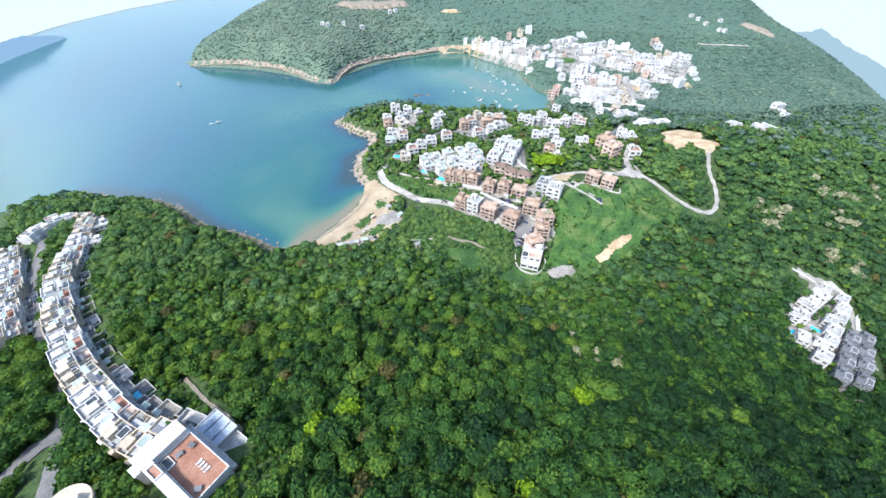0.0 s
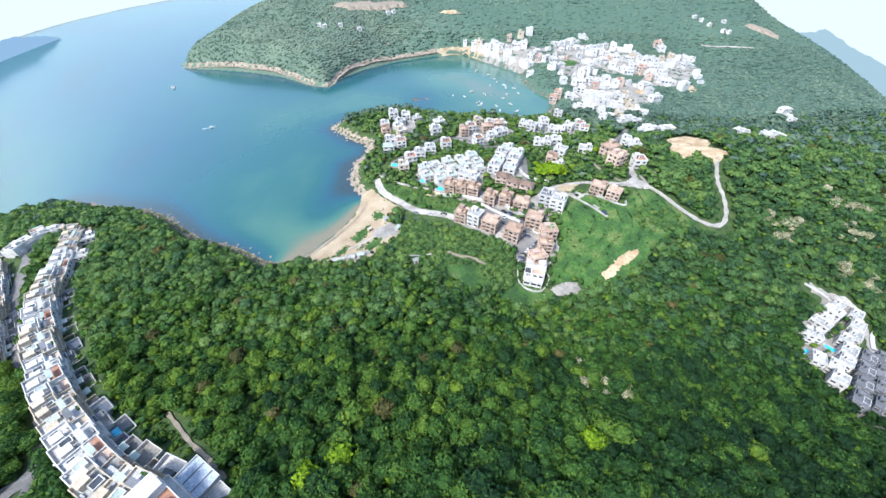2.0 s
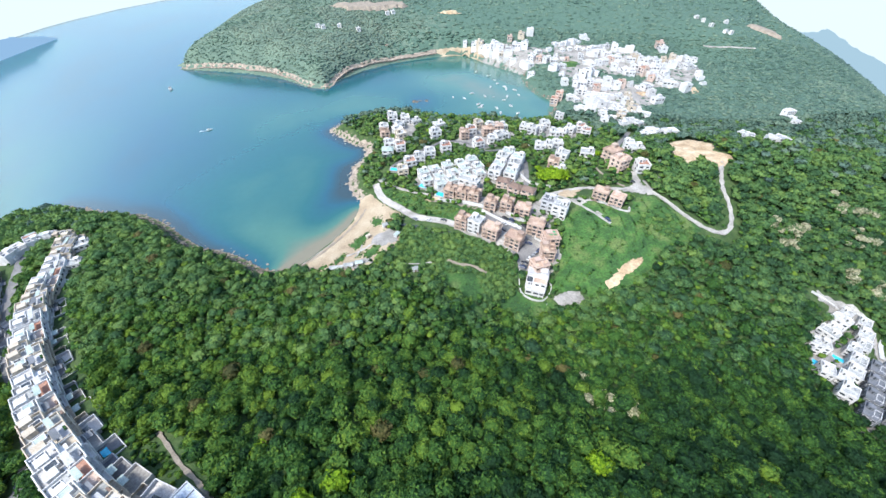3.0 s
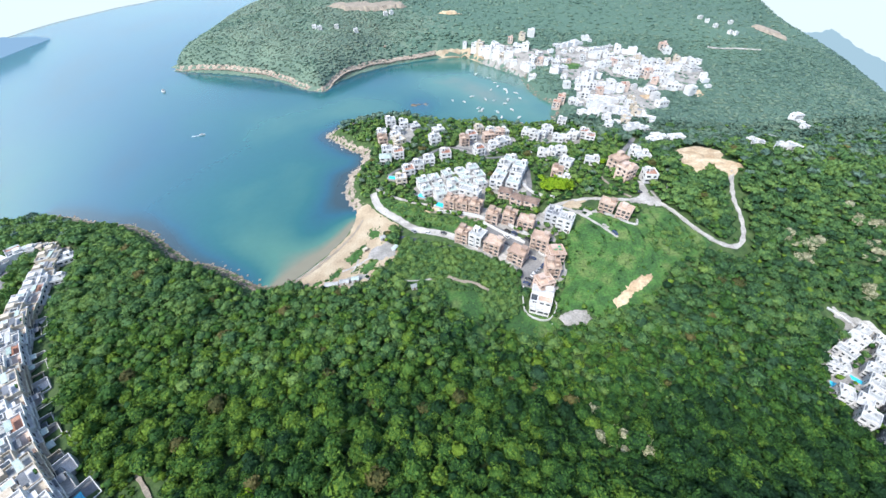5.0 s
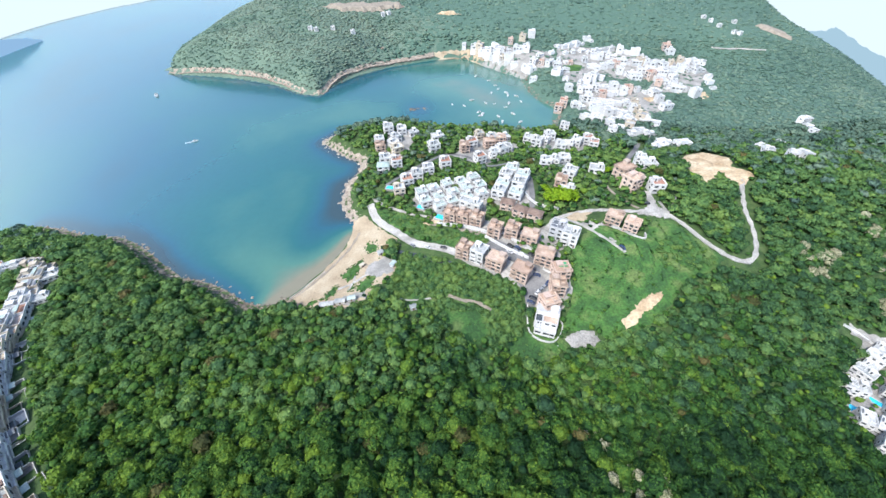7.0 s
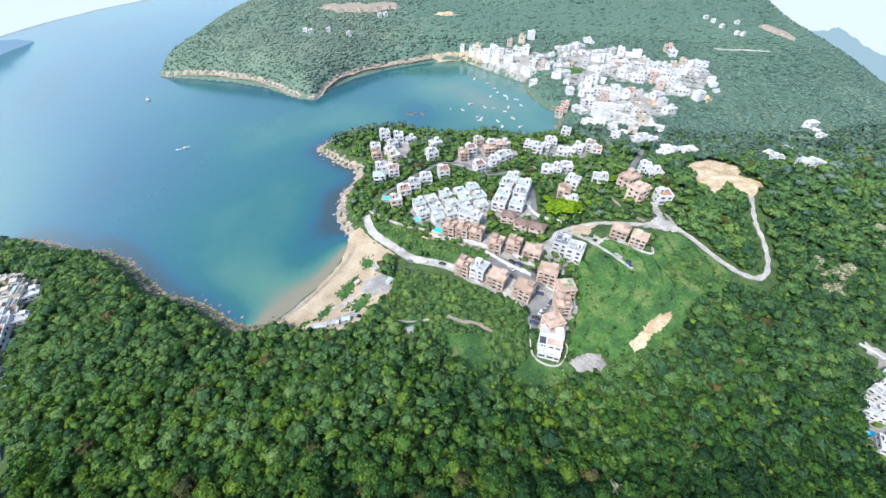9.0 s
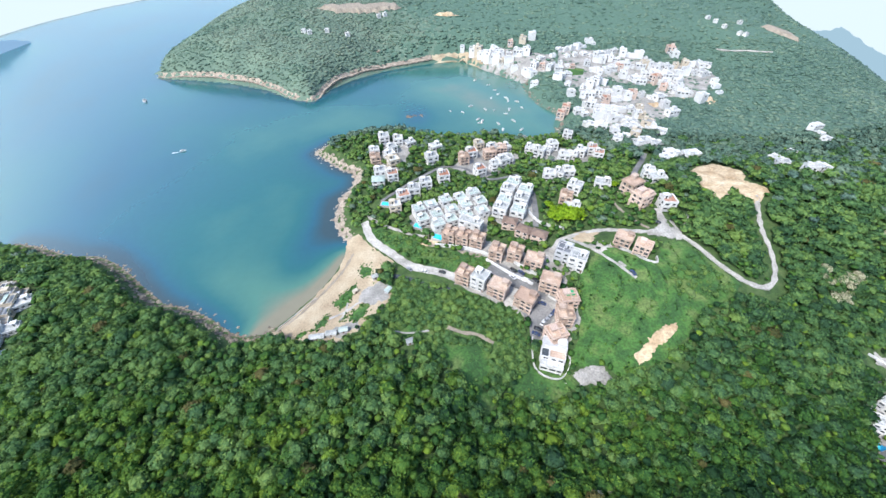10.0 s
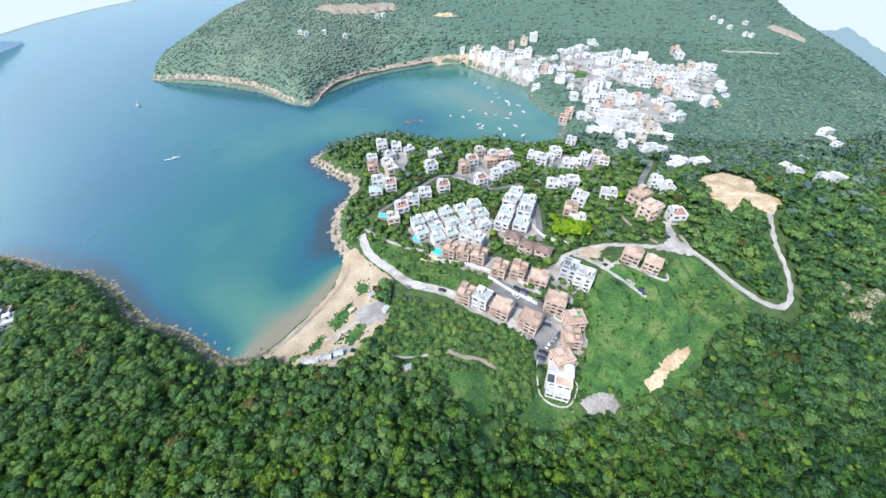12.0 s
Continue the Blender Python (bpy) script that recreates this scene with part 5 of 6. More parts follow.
bloom = [tree(crown_mesh(*fine[k], 0.06, m_bloom), trunk_mesh(k), "tree in cream-white blossom among green woodland", group="blossoming trees") for k in (2, 5)]
for x, y, n in ((55, 102, 2), (62, 94, 3), (66, 86, 4), (71, 84, 3), (59, 81, 3), (208, 203, 5), (219, 197, 6), (232, 203, 4), (269, 225, 5), (288, 224, 5), (271, 206, 5), (280, 202, 4), (313, 233, 4), (257, 182, 5), (277, 178, 4)):
    for k in range(n):
        plant(bloom[k % 2], x + r.uniform(-1, 1) * (8 if x > 200 else 5), y + r.uniform(-1, 1) * (6 if x > 200 else 4), r.uniform(1.6, 3.0) * (1.3 if x > 200 else 0.95))
for root in [t for k in kinds for t in k] + street + lime + bloom:
    gone(root)

# ---- rocks along the shore ----
def rocks(name, line, n, spread, lo, hi, label):
    c = smooth_line(line, 1.0)
    i = rng.integers(len(c), size=n)
    P = c[i] + rng.normal(size=(n, 2)) * spread
    bm = bmesh.new()
    bmesh.ops.create_icosphere(bm, subdivisions=1, radius=1)
    V = np.array([v.co[:] for v in bm.verts])
    F = np.array([[v.index for v in f.verts] for f in bm.faces])
    bm.free()
    size = lo + (hi - lo) * rng.uniform(size=n) ** 3
    W = V[None] * (size[:, None, None] * rng.uniform(0.6, 1.25, (n, len(V), 1))) * (rng.uniform(0.6, 1.3, (n, 1, 3)) * (1, 1, 0.6))
    z = np.maximum(ground(P[:, 0], P[:, 1]), sea_level(P[:, 0], P[:, 1]) - 0.3)
    W += np.concatenate([P, z[:, None]], 1)[:, None]
    FF = (F[None] + (np.arange(n) * len(V))[:, None, None]).reshape(-1, 3)
    return tagged(new(name, mesh_from(name, W.reshape(-1, 3), FF, [m_rock], False)), label, "rocks", kind="stuff")


rocks("shore_rocks", NEAR_COAST[:13], 1700, 2.3, 0.25, 1.5, "brown and grey boulders along the shore")
rocks("shore_rocks", NEAR_COAST[19:30], 1000, 2.6, 0.25, 1.9, "brown rocks round the headland")
rocks("shore_rocks", FAR_COAST[12:], 900, 1.2, 0.3, 1.4, "pale rocks along the far shore")
rocks("shore_rocks", FAR_COAST[:12], 500, 2.0, 0.5, 2.0, "stones along the bay")


def shore_band(name, line, width, mat, label, lift=0.25, wobble=0.5):
    ribbon(name, line, width, mat, lift, label, "shore", wobble)


m_pale_rock = material("pale_rock", [(0.17, 0.135, 0.105), (0.28, 0.23, 0.18), (0.38, 0.325, 0.265)], 0.3, 0.9, 0.2, 1.5)
shore_band("rocky_shore", NEAR_COAST[:13], 5, m_rock, "strip of bare brown rock above the water")
shore_band("rocky_shore", NEAR_COAST[19:30], 6.0, m_pale_rock, "strip of bare brown rock round the headland")
shore_band("rocky_shore", [(x - 1, y + 2.5) for x, y in FAR_COAST[12:]] + [(-401, 650)], 4.5, m_pale_rock, "pale bare rock along the far shore", wobble=0.25)
shore_band("beach_far", FAR_COAST[9:13], 9, m_sand, "small sandy beach at the head of the bay", wobble=0.15)

# ---- the wide house at the end of the terrace ----
m_blue_felt = material("blue_grey_felt", [(0.3, 0.36, 0.43), (0.4, 0.46, 0.53)], 0.25, 0.85, 0.01, 2)


def end_house():
    root = tagged(new("penthouse"), "white end house with terracotta roof deck and pergolas", "house", "curved terrace of houses")
    H = 8.6
    part("body", boxes("body", [(-11, 11, -6, 6, -6, H)], m_white), root)
    part("roof_deck", tray("roof_deck", -11.2, 6.4, -6.2, 3.5, H + 0.01, H + 1.0, 0.3, H + 0.1, m_white, m_tile), root, None, "terracotta tiled roof deck")
    part("upper_room", rings("upper_room", [(H, 2.3, 6.0, 8.8, 0.4), (H + 2.8, 2.3, 6.0, 8.8, 0.4), (H + 2.81, 2.6, 6.4, 8.8, 0.4), (H + 3.1, 2.6, 6.4, 8.8, 0.4)], m_white), root)
    part("street_room", rings("street_room", [(H, 8.5, 1.2, -2.5, 4.9), (H + 2.6, 8.5, 1.2, -2.5, 4.9), (H + 2.61, 8.7, 1.4, -2.5, 4.9), (H + 2.9, 8.7, 1.4, -2.5, 4.9)], m_white), root)
    part("skylight", tray("skylight", 2.0, 5.5, 0.8, 3.0, H + 0.1, H + 0.7, 0.2, H + 0.6, m_trim, m_glass), root)
    part("roof_court", tray("roof_court", 0.5, 5.0, 3.6, 5.9, H + 2.9, H + 3.5, 0.25, H + 3.0, m_white, m_tile), root)
    win = window_mesh(2.2, 2.0, m_trim)
    mull = boxes("mullion", [(-0.04, 0.04, -0.1, -0.03, 0, 2.0)], m_trim)
    for k in range(3):
        for x in (-8, -4, 0, 4, 8):
            w_ = part("window", win, root, pose(x, -6, k * 2.8 + 0.4))
            part("mullion", mull, w_)
        if k:
            part("balcony", tray("balcony", -10.5, 10.5, -7.6, -6.14, k * 2.8 - 0.15, k * 2.8 + 0.95, 0.12, k * 2.8 + 0.02, m_white), root)
    part("tower", rings("tower", [(-6, 1.6, 1.6, 11.2, 7.0), (6.5, 1.6, 1.6, 11.2, 7.0), (6.51, 1.8, 1.8, 11.2, 7.0), (7.0, 1.8, 1.8, 11.2, 7.0)], m_white), root)
    part("side_wing", boxes("side_wing", [(0.5, 10.8, -14.6, -7.65, -6, 2.4)], m_grey), root)
    part("wing_roof", tray("wing_roof", 0.4, 10.9, -14.7, -7.64, 2.41, 3.1, 0.25, 2.5, m_grey, m_blue_felt), root, None, "blue-grey felt roof with low kerbs")
    for x in (3.6, 7.4):
        part("roof_rib", boxes("roof_rib", [(x - 0.12, x + 0.12, -14.4, -7.9, 2.5, 2.75)], m_slate), root)
    part("court", tray("court", -11, 0.3, -14.0, -7.65, -6, 1.4, 0.25, 0.4, m_white, m_roof_w), root, None, "white walled roof court")
    part("planting", boxes("planting", [(-10.6, -7.4, -13.6, -10.4, 0.4, 0.75)], m_leaf), root)
    part("brick_slope", boxes("brick_slope", [(-10.8, 0.2, -7.6, -6.2, 0.5, 5.4)], m_brown), root)
    return root


END = pose(-69, 36, ground_at(-69, 36) - 1.9, 0, 0, 149)
e = end_house()
e.matrix_basis = END
deck_z = 8.72


def lounger():
    root = tagged(new("sun_lounger"), "white sun lounger on a terracotta roof deck", "sun lounger", "loungers on the roof deck")
    part("seat", boxes("seat", [(-0.32, 0.32, -0.9, 0.4, 0.28, 0.38)], m_trim), root)
    part("backrest", boxes("backrest", [(-0.32, 0.32, 0.41, 1.0, 0.0, 0.09)], m_trim), root, pose(0, 0, 0.28, 25) @ pose(0, 0, 0.0))
    for x in (-0.27, 0.27):
        for y in (-0.8, 0.35):
            part("leg", boxes("leg", [(x - 0.04, x + 0.04, y - 0.04, y + 0.04, 0, 0.28)], m_steel), root)
    return root


def roof_table():
    root = tagged(new("table"), "dark square table on a terracotta roof deck", "table")
    part("tabletop", boxes("tabletop", [(-0.9, 0.9, -0.7, 0.7, 0.68, 0.75)], m_slate), root)
    for x in (-0.8, 0.8):
        for y in (-0.6, 0.6):
            part("leg", boxes("leg", [(x - 0.05, x + 0.05, y - 0.05, y + 0.05, 0, 0.68)], m_slate), root)
    return root


a = lounger()
for k in range(4):
    copy_thing(a, END @ pose(-6.5 + k * 1.15, -2.6, deck_z, 0, 0, 8))
gone(a)
b = roof_table()
for x, y, t in ((2.6, -4.2, 10), (-8.8, 1.4, 40), (3.2, -1.0, 80)):
    copy_thing(b, END @ pose(x, y, deck_z, 0, 0, t))
gone(b)

# ---- the stepped white villa at the foot of the estate ----
def stepped_villa():
    root = tagged(new("stepped_villa"), "white modern villa stepping down to a curved terrace", "house", "village houses")
    part("rear_block", boxes("rear_block", [(-4.6, 4.6, 1.6, 7, -5, 9.2)], m_white), root)
    part("rear_roof", tray("rear_roof", -4.7, 4.7, 1.5, 7.1, 9.21, 10.0, 0.3, 9.3, m_white, m_grey), root)
    part("middle_block", boxes("middle_block", [(-4.6, 4.6, -3.0, 1.58, -5, 7.4)], m_white), root)
    part("roof_deck", tray("roof_deck", -1.6, 4.6, -3.0, 1.48, 7.41, 8.3, 0.25, 7.5, m_white, m_deck), root, None, "sandy tiled roof deck")
    part("glass_roof", tray("glass_roof", -4.6, -1.65, -3.0, 1.48, 7.41, 7.8, 0.2, 7.7, m_trim, m_glass), root)
    part("front_block", boxes("front_block", [(-4.2, 4.2, -6.6, -3.02, -5, 4.6)], m_white), root)
    part("front_deck", tray("front_deck", -4.3, 4.3, -6.7, -3.03, 4.61, 5.5, 0.2, 4.7, m_white, m_roof_w), root)
    part("stair_head", rings("stair_head", [(9.31, 1.4, 1.5, 2.4, 5.0), (11.4, 1.4, 1.5, 2.4, 5.0), (11.41, 1.7, 1.8, 2.4, 5.0), (11.6, 1.7, 1.8, 2.4, 5.0)], m_white), root)
    for x in (-3.6, -2.6):
        part("beam", boxes("beam", [(x - 0.12, x + 0.12, -6.5, -3.05, 7.1, 7.35)], m_white), root)
    wide, tall = window_mesh(2.4, 1.9, m_trim), window_mesh(1.6, 2.0, m_trim)
    for z in (-1.6, 1.8):
        for x in (-2.6, 0.6, 3.0):
            part("window", wide if x < 2 else tall, root, pose(x, -6.6, z))
    for x in (-2.7, 0.4, 3.0):
        part("window", tall, root, pose(x, -3.0, 5.2))
    for y in (-1.0, 3.2, 5.6):
        for z in (1.8, 4.6):
            part("window", tall, root, pose(-4.6, y, z, 0, 0, -90))
            part("window", tall, root, pose(4.6, y, z, 0, 0, 90))
    part("terrace", tray("terrace", -6.4, 6.6, -9.6, -6.72, -5, -1.0, 0.3, -1.9, m_white, m_roof_w), root)
    return root


q = stepped_villa()
q.matrix_basis = pose(53.5, 162.0, ground_at(53.5, 161) - 0.6, 0, 0, -18) @ Matrix.Diagonal((1.22, 1.0, 0.84, 1))

# ---- round cream pavilion and gate lodge in the lower corner ----
def pavilion():
    root = tagged(new("pavilion"), "cream house with a rounded flat roof", "house", "houses by the gate")
    bm = bmesh.new()
    bmesh.ops.create_cone(bm, cap_ends=True, segments=24, radius1=5.5, radius2=5.5, depth=9, matrix=pose(0, 0, 1.5))
    part("body", to_mesh("body", bm, m_cream), root)
    bm = bmesh.new()
    bmesh.ops.create_cone(bm, cap_ends=True, segments=24, radius1=5.9, radius2=5.9, depth=0.35, matrix=pose(0, 0, 6.2))
    part("roof", to_mesh("roof", bm, m_cream), root)
    for k in range(6):
        part("window", window_mesh(1.5, 1.6, m_trim), root, pose(0, 0, 0, 0, 0, k * 60) @ pose(0, -5.5, 2.6))
    part("stair_head", rings("stair_head", [(6.4, 1.4, 1.2, 1.5, 1.0), (8.4, 1.4, 1.2, 1.5, 1.0), (8.41, 1.6, 1.4, 1.5, 1.0), (8.6, 1.6, 1.4, 1.5, 1.0)], m_white), root)
    return root


p = pavilion()
p.matrix_basis = pose(-97, 27, ground_at(-97, 27))

# ---- pools of the villas ----
def pool(w, d):
    root = tagged(new("swimming_pool"), "bright blue swimming pool with pale stone rim", "pool", "swimming pools")
    part("rim", tray("rim", -w / 2 - 0.8, w / 2 + 0.8, -d / 2 - 0.8, d / 2 + 0.8, -3, 0.25, 0.8, -0.6, m_road), root)
    part("pool_water", boxes("pool_water", [(-w / 2 + 0.02, w / 2 - 0.02, -d / 2 + 0.02, d / 2 - 0.02, -0.58, 0.12)], m_pool), root)
    return root


for x, y, t, w, d in ((0, 243, -25, 6, 4.5), (-13, 256, -20, 5.5, 4), (-36, 281, -10, 7, 4), (74, 319, 10, 4, 4), (203, 127, -40, 5, 4), (222, 131, -48, 9, 3), (44, 253, -25, 5, 3)):
    q = pool(w, d)
    q.matrix_basis = pose(x, y, ground_at(x, y) + 0.9, 0, 0, t)

# ---- walls along the estate roads ----
def wall_line(pts, height=1.3, thick=0.4, mat=None, label="low white wall along the road"):
    c = smooth_line(pts, 1.5)
    d = np.gradient(c, axis=0)
    d /= np.linalg.norm(d, axis=1)[:, None]
    n = np.stack([-d[:, 1], d[:, 0]], -1) * thick / 2
    z = ground(c[:, 0], c[:, 1])
    rows = [np.concatenate([c + k * n, (z + h)[:, None]], 1) for k, h in ((-1, -1.5), (-1, height), (1, height), (1, -1.5))]
    V = np.stack(rows, 1).reshape(-1, 3)
    i = (np.arange(len(c) - 1)[:, None] * 4 + np.arange(3)[None]).ravel()
    F = np.stack([i, i + 4, i + 5, i + 1], -1)
    return tagged(new("garden_wall", mesh_from("garden_wall", V, F, [mat or m_white])), label, "wall", "garden walls", "structure")


wall_line([(-2, 236), (8, 233), (22, 227), (33, 219)], 2.4, 0.6)
wall_line([(27, 219), (38, 208.5), (50, 200)], 2.2, 0.6)
wall_line([(36, 222), (46, 212), (56, 204)], 2.2, 0.6)
wall_line([(58, 262), (62, 250), (69, 244), (76, 241)], 2.2, 0.6)
wall_line([(45.7, 172), (44.6, 166), (44.8, 157), (50, 153), (56, 152.5), (60.5, 157), (62, 162), (60.5, 167)], 1.5, 0.4)
wall_line([(61, 190), (57, 193), (60, 196)], 1.4)
wall_line([(98, 225), (104, 220), (109, 215), (114, 210), (118, 209), (119, 213)], 1.8, 0.7, m_concrete, "concrete retaining wall below brick houses")
wall_line([(226, 171), (236, 168), (244, 164)], 1.4)
wall_line([(271, 152), (267, 149), (262, 145), (254, 136)], 1.6, 2.2, m_white, "broad white ramp wall beside grey houses")

# ---- cars ----
def car(paint, label):
    root = tagged(new("car"), label, "car", "parked cars")
    bm = bmesh.new()
    box(bm, -0.88, 0.88, -2.1, 2.1, 0.3, 0.85)
    bmesh.ops.bevel(bm, geom=list(bm.edges), offset=0.12, segments=1, affect="EDGES")
    part("body", to_mesh("body", bm, paint), root)
    part("cabin", rings("cabin", [(0.86, 0.8, 1.25, 0, -0.15), (1.42, 0.66, 0.85, 0, -0.2)], m_glass), root, None, "dark glazed cabin")
    part("roof", boxes("roof", [(-0.62, 0.62, -1.0, 0.6, 1.425, 1.47)], paint), root)
    for x in (-0.8, 0.8):
        for y in (-1.3, 1.3):
            bm = bmesh.new()
            bmesh.ops.create_cone(bm, cap_ends=True, segments=12, radius1=0.32, radius2=0.32, depth=0.2, matrix=pose(x, y, 0.32, 0, 90, 0))
            w_ = part("wheel", to_mesh("wheel", bm, m_tyre), root)
            part("rim", boxes("rim", [(x - 0.11 if x < 0 else x + 0.1, x - 0.1 if x < 0 else x + 0.11, y - 0.14, y + 0.14, 0.18, 0.46)], m_steel), w_)
    return root


cars = [car(m_car[0], "black car parked on asphalt"), car(m_car[1], "white car parked on asphalt"), car(m_car[2], "grey car parked on asphalt"), car(m_car[3], "dark blue car parked on asphalt")]
for i, (x, y, t) in enumerate(((41, 210, 40), (45, 208, 40), (43.5, 205.6, 40), (40, 205.5, 40), (47, 203, 40), (52, 202.5, 40), (58, 184, -40), (56, 182, -40), (54, 180.5, -40), (52, 179, -40), (49, 176, 60), (47.6, 173.6, 60), (53, 189, 70),
                              (-17, 219, 50), (-8, 215.5, 65), (2, 213, 70), (131, 241, 80), (103, 203, 20))):
    copy_thing(cars[(i * 3 + i // 4) % 4], pose(x, y, ground_at(x, y) + 0.52, 0, 0, t))
for c in cars:
    gone(c)

# ---- on the beach ----
def hut(w, d, h, wall, roof, label):
    root = tagged(new("hut"), label, "hut", "beach huts")
    part("body", boxes("body", [(-w / 2, w / 2, -d / 2, d / 2, -0.5, h)], wall), root)
    bm = bmesh.new()
    v = [bm.verts.new(p) for p in ((-w / 2 - 0.3, -d / 2 - 0.3, h), (w / 2 + 0.3, -d / 2 - 0.3, h), (w / 2 + 0.3, d / 2 + 0.3, h), (-w / 2 - 0.3, d / 2 + 0.3, h), (-w / 2 - 0.3, 0, h + 0.6), (w / 2 + 0.3, 0, h + 0.6))]
    for f in ((3, 2, 1, 0), (0, 1, 5, 4), (2, 3, 4, 5), (1, 2, 5), (3, 0, 4)):
        bm.faces.new([v[i] for i in f])
    part("roof", to_mesh("roof", bm, roof), root)
    part("door", boxes("door", [(-0.45, 0.45, -d / 2 - 0.06, -d / 2, 0.02, 1.9)], m_brown), root)
    return root


for x, y, t, w, d, wl, rf, lb in ((-61, 175, 8, 7, 2.6, m_grey, m_roof_w, "long low hut with pale sheet roof"), (-54, 176.5, 8, 5, 2.6, m_concrete, m_roof_w, "low hut with pale sheet roof"), (-48, 178, 10, 4, 2.4, m_grey, m_roof_g, "low hut with grey sheet roof"),
                              (-37, 216, 30, 3.2, 2.6, m_white, m_roof_w, "small white shed on the sand"), (-28, 204, 60, 3.6, 2.4, m_grey, m_roof_g, "small grey shed at the beach edge"), (-47, 206, 50, 2.6, 1.6, m_cream, m_cream, "small cream shed on the sand"), (-14, 167, 15, 3, 2.4, m_grey, m_roof_w, "small shed among bushes")):
    q = hut(w, d, 2.1, wl, rf, lb)
    q.matrix_basis = pose(x, y, ground_at(x, y) + 0.3, 0, 0, t)
patch("gravel_patch", [(-44, 208), (-34, 214), (-26, 205), (-28, 197), (-38, 194), (-46, 200)], m_yard, 1.5, 0.5, "grey gravel behind the beach", "gravel", ragged=0.6)
patch("gravel_patch", [(-62, 174), (-50, 184), (-40, 186), (-40, 180), (-48, 173)], m_yard, 1.5, 0.5, "grey gravel behind the beach", "gravel", ragged=0.6)
ribbon("path", [(-58, 188), (-50, 192), (-45, 197), (-40, 200)], 1.4, m_road, 0.45, "pale trodden path on the beach", "path", 0.3)
ribbon("path", [(-50, 199), (-50, 192), (-52, 186)], 1.0, m_road, 0.45, "pale trodden path on the beach", "path", 0.3)
ribbon("wrack_line", [(-86, 183), (-76, 194), (-66, 210), (-58, 226), (-54, 240)], 1.6, m_track, 0.4, "brown line of seaweed on the sand", "seaweed", 0.6)
ribbon("stream", [(-26, 216), (-14, 210), (-5, 204), (6, 200)], 2.6, m_glass, 0.45, "dark narrow stream behind the beach", "stream", 0.3)
ribbon("slipway", [(-86, 186), (-80, 193), (-70, 206)], 0.7, m_road, 0.6, "pale stone groyne along the water's edge", "groyne", 0.1)
rocks("shore_rocks", NEAR_COAST[11:15], 350, 2.2, 0.2, 1.2, "small stones at the end of the beach")

for line, wide in zip(GARDEN_PATHS, (1.8, 2.2, 1.0, 1.1)):
    ribbon("path", line, wide, m_track if wide > 2 else m_road, 0.5, "pale trodden garden path", "path", 0.3)
patch("bare_bank", [(-12, 239), (-2, 236), (0, 240), (-6, 243)], m_earth, 1.5, 0.6, "bare sandy bank below the pool", "earth", ragged=0.5)
patch("bare_bank", [(11, 230), (26, 225), (25, 221), (21, 221)], m_track, 1.5, 0.6, "bare sandy bank below the wall", "earth", ragged=0.5)
for poly in ([(300, 478), (318, 488), (314, 498), (298, 494)], [(280, 492), (294, 502), (288, 510), (276, 502)], [(236, 468), (250, 474), (246, 484), (232, 478)]):
    patch("bare_plot", poly, m_earth, 3, 1.0, "bare earth plot among the village houses", "earth", ragged=0.8)
patch("village_lawn", [(158, 530), (176, 536), (182, 552), (166, 556), (152, 544)], m_grass, 4, 0.8, "open green field in the village", "grass", ragged=0.8)

# ---- boats ----
def boat(size, label):
    root = tagged(new("boat"), label, "boat", "moored boats")
    bm = bmesh.new()
    rows = []
    for y, w in ((-1.0, 0.32), (-0.3, 0.38), (0.4, 0.3), (1.0, 0.02)):
        rows.append([bm.verts.new(p) for p in ((-w * 0.6, y, -0.1), (w * 0.6, y, -0.1), (w, y, 0.28), (-w, y, 0.28))])
    for p, q in zip(rows, rows[1:]):
        for i in range(4):
            bm.faces.new((p[i], q[i], q[(i + 1) % 4], p[(i + 1) % 4]))
    bm.faces.new(rows[0])
    bm.faces.new(rows[-1][::-1])
    part("hull", to_mesh("hull", bm, m_white), root)
    part("cabin", rings("cabin", [(0.285, 0.24, 0.36, 0, -0.15), (0.55, 0.2, 0.28, 0, -0.18)], m_roof_w), root)
    return root


bt = boat(1, "small white motor boat moored in the bay")
r = random.Random(3)
for x, y in ((14, 457), (27, 454), (51, 463), (61, 461), (72, 453), (77, 463), (79, 486), (89, 486), (42, 438), (43, 429), (61, 429), (78, 436), (46, 413), (64, 415), (83, 417), (47, 549), (62, 534), (61, 494), (78, 495), (68, 518), (45, 433), (36, 470), (70, 505), (92, 470)):
    s = r.uniform(1.6, 3.4)
    copy_thing(bt, pose(x, y, float(sea_level(np.array(float(x)), np.array(float(y)))) + 0.05, 0, 0, r.uniform(0, 360)) @ Matrix.Diagonal((s, s, s, 1)))
for x, y, s, t in ((-370, 548, 5.5, 30), (-247, 403, 3.0, -70)):
    copy_thing(bt, pose(x, y, float(sea_level(np.array(float(x)), np.array(float(y)))) + 0.05, 0, 0, t) @ Matrix.Diagonal((s, s, s, 1)))
foam = boxes("wake", [(-0.35, 0.35, -3.5, 0.0, 0, 0.04), (-0.55, 0.55, -7.0, -3.5, 0, 0.04)], material("foam", [(0.55, 0.6, 0.62), (0.75, 0.78, 0.78)], 0.6, 0.6))
tagged(new("wake", foam), "white foam trail behind a motor boat", "wake", kind="stuff").matrix_basis = pose(-250, 402, float(sea_level(np.array(-250.0), np.array(402.0))) + 0.12, 0, 0, -70)
gone(bt)
rocks("reef", [(-30, 444), (-22, 447), (-14, 446)], 30, 1.5, 0.8, 2.4, "low brown rocks awash in the bay")

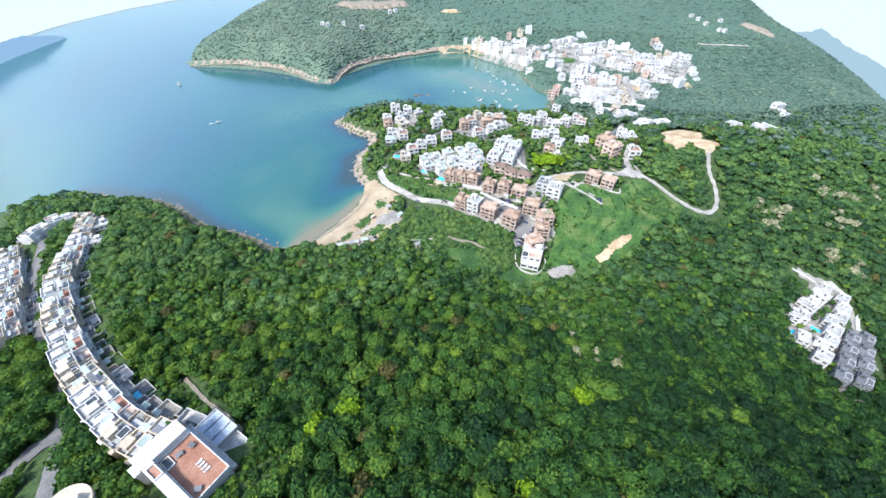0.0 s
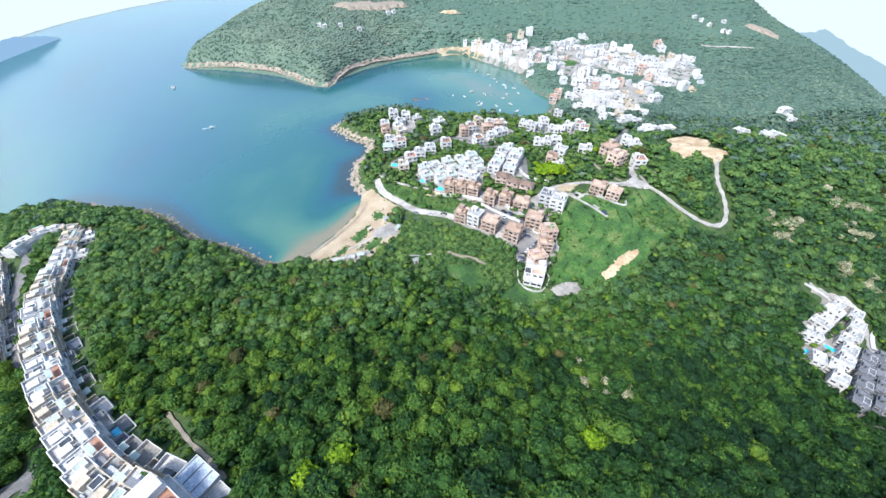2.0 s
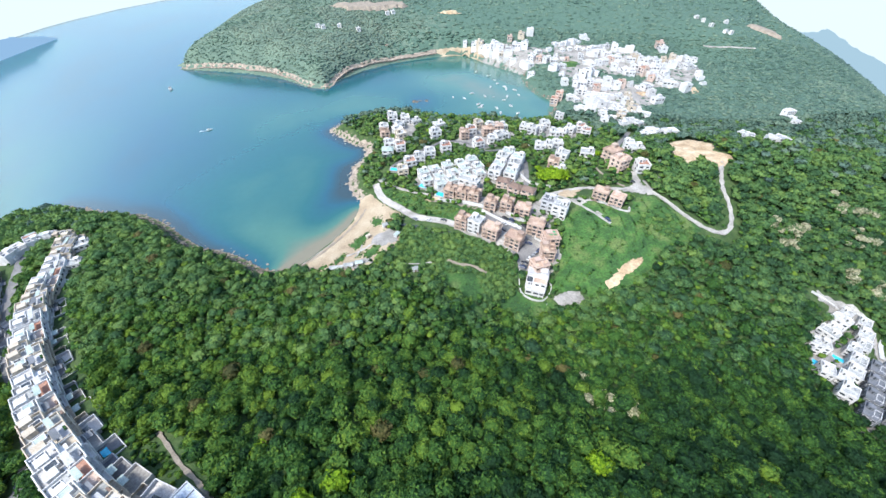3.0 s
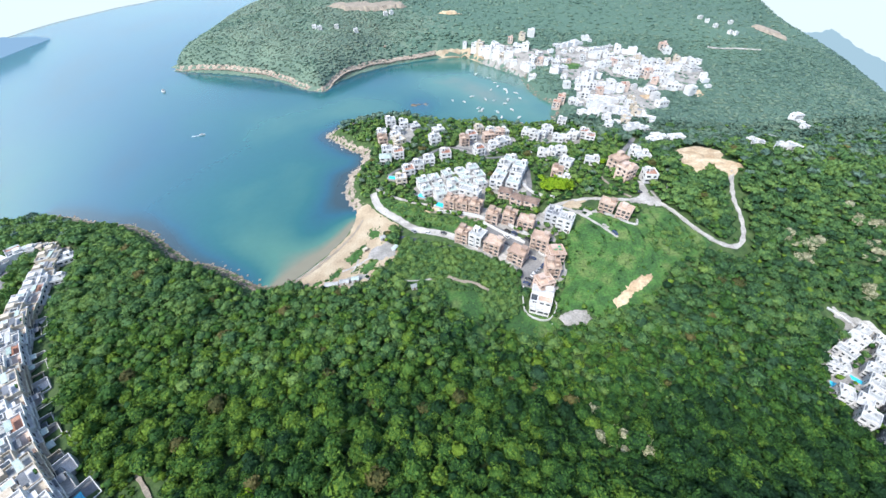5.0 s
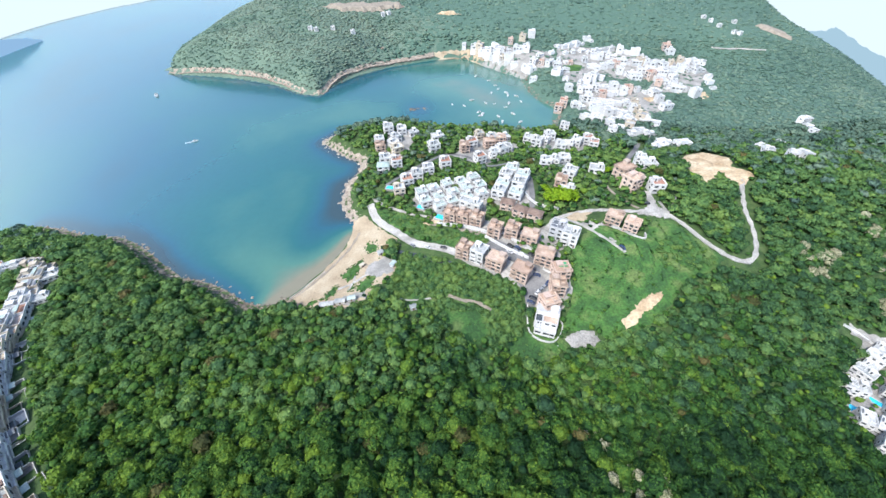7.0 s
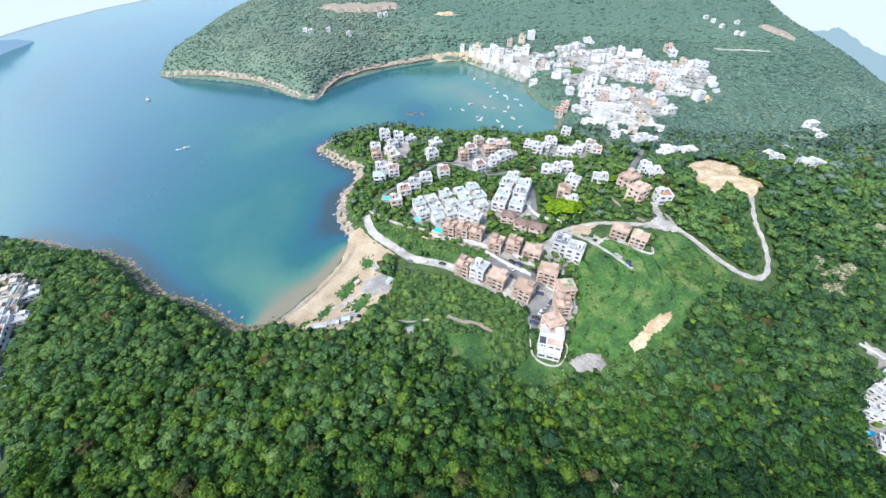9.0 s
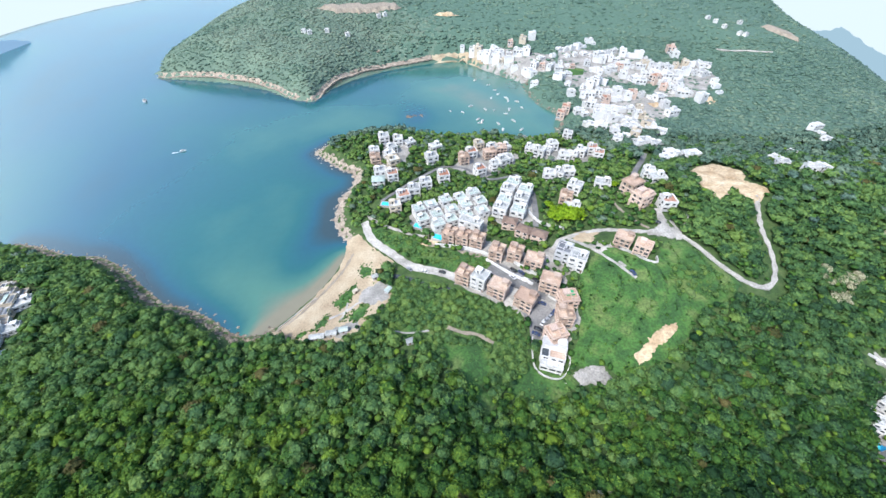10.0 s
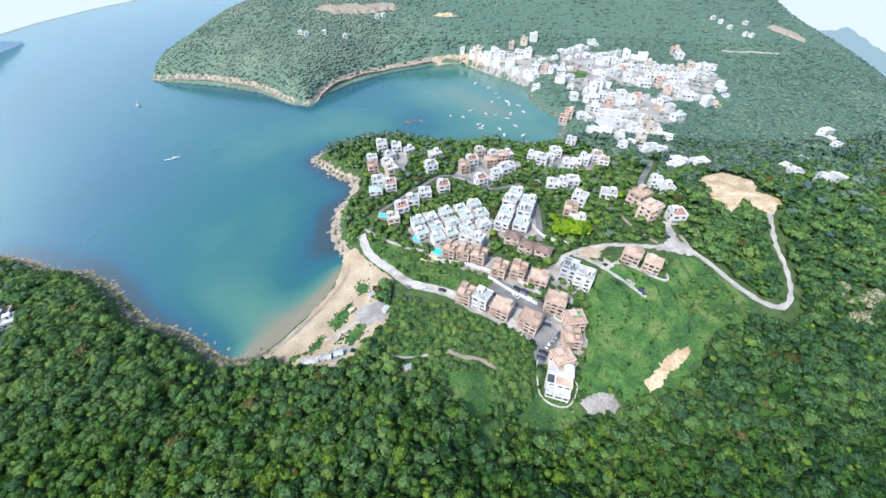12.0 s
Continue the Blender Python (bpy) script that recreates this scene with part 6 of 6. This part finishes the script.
# ---- far hillsides: bare scars and white buildings ----
patch("bare_slope", [(478, 690), (500, 700), (520, 672), (512, 650), (498, 662), (484, 676)], m_track, 5, 4.0, "bare orange landslip scar on the far hill", "earth", ragged=1.5)
patch("bare_slope", [(-5, 700), (15, 708), (35, 702), (15, 697)], m_earth, 4, 4.0, "bare pale strip on the far hill", "earth", ragged=1.0)
patch("bare_slope", [(-175, 700), (-130, 715), (-60, 735), (-50, 722), (-100, 690), (-140, 682)], m_track, 5, 4.0, "bare brown ground on the far hill", "earth", ragged=2.5)
cabin = house("far_house", "white house on the wooded far hill", 9, 8, 2, m_white, m_roof_w, "flat", 1, "houses on the far hills", 41)
for x, y in ((-173, 621), (-165, 618), (-144, 626), (-118, 627), (-82, 685), (-74, 690), (400, 699), (406, 688), (412, 672), (425, 653), (432, 650), (444, 690)):
    copy_thing(cabin, pose(x, y, ground_at(x, y) + 1.0, 0, 0, r.uniform(-30, 30)) @ Matrix.Diagonal((0.62, 0.62, 0.5, 1)))
gone(cabin)
ribbon("road", [(385, 628), (400, 620), (417, 614), (432, 607), (446, 604)], 1.3, m_road, 1.6, "thin pale road across the far hillside", "road", 0.2)
rocks("islet", [(-419, 757), (-410, 761), (-404, 768)], 40, 2.5, 1.5, 6.0, "brown rocky islet off the far headland")
rocks("crag", [(-77, 607), (-76, 610)], 14, 0.8, 1.5, 3.6, "pale crag on the wooded slope")

# ---- far islands and hills: haze put into glowing colours ----
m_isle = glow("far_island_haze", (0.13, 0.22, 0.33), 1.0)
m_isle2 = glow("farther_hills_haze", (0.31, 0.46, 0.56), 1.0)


def far_ridge(name, line, deep, mat, label):
    """A distant range of hills as a ridge placed to fit the camera's view: rows of x, y and the height of its crest."""
    p = np.array(line, float)
    n = 80
    f = np.linspace(0, len(p) - 1, n + 1)
    V, F = [], []
    for i, t in enumerate(f):
        x, y, top = (np.interp(t, np.arange(len(p)), p[:, k]) for k in range(3))
        top += 3.0 * noise.noise(Vector((t * 2.3, 3, 1))) + 1.2 * noise.noise(Vector((t * 7, 5, 1)))
        dx, dy = x / math.hypot(x, y), y / math.hypot(x, y)
        V += [(x - dx * 25, y - dy * 25, top - deep), (x, y, top), (x + dx * 90, y + dy * 90, top - deep)]
    for i in range(n):
        for k in range(2):
            F.append((3 * i + k, 3 * i + 3 + k, 3 * i + 4 + k, 3 * i + 1 + k))
    return tagged(new(name, mesh_from(name, V, F, [mat], True)), label, "hills", kind="structure")


far_ridge("backdrop_island", [(-960, 790, -68), (-908, 858, -60), (-888, 880, -53), (-871, 897, -56), (-844, 922, -60), (-828, 936, -70)], 40, m_isle, "island far across the sea, haze in its glowing colour")
far_ridge("backdrop_hills", [(-1080, 960, -95), (-1014, 1036, -90), (-961, 1086, -86), (-913, 1126, -91), (-880, 1150, -100)], 40, m_isle2, "hills at the sea's far edge, paled by haze in their glow")
far_ridge("backdrop_hills", [(713, 904, -27), (738, 882, -35), (755, 867, -29), (763, 860, -22), (777, 846, -30), (799, 825, -44), (834, 788, -60), (870, 746, -83), (904, 701, -101)], 260, glow("near_hills_haze", (0.18, 0.265, 0.32), 1.0), "hills behind the mountain, haze in their glowing blue")
mat_ = tagged(new("roof_lawn", boxes("roof_lawn", [(-2.2, 2.2, -1.7, 1.7, 0, 0.12)], material("green_matting", [(0.02, 0.25, 0.1), (0.04, 0.32, 0.14)], 0.5, 0.9, 0.01, 3))), "bright green matting on a brick roof", "matting")
mat_.matrix_basis = pose(65.5, 189, ground_at(65, 188) + 0.1 + 8.42, 0, 0, 5)
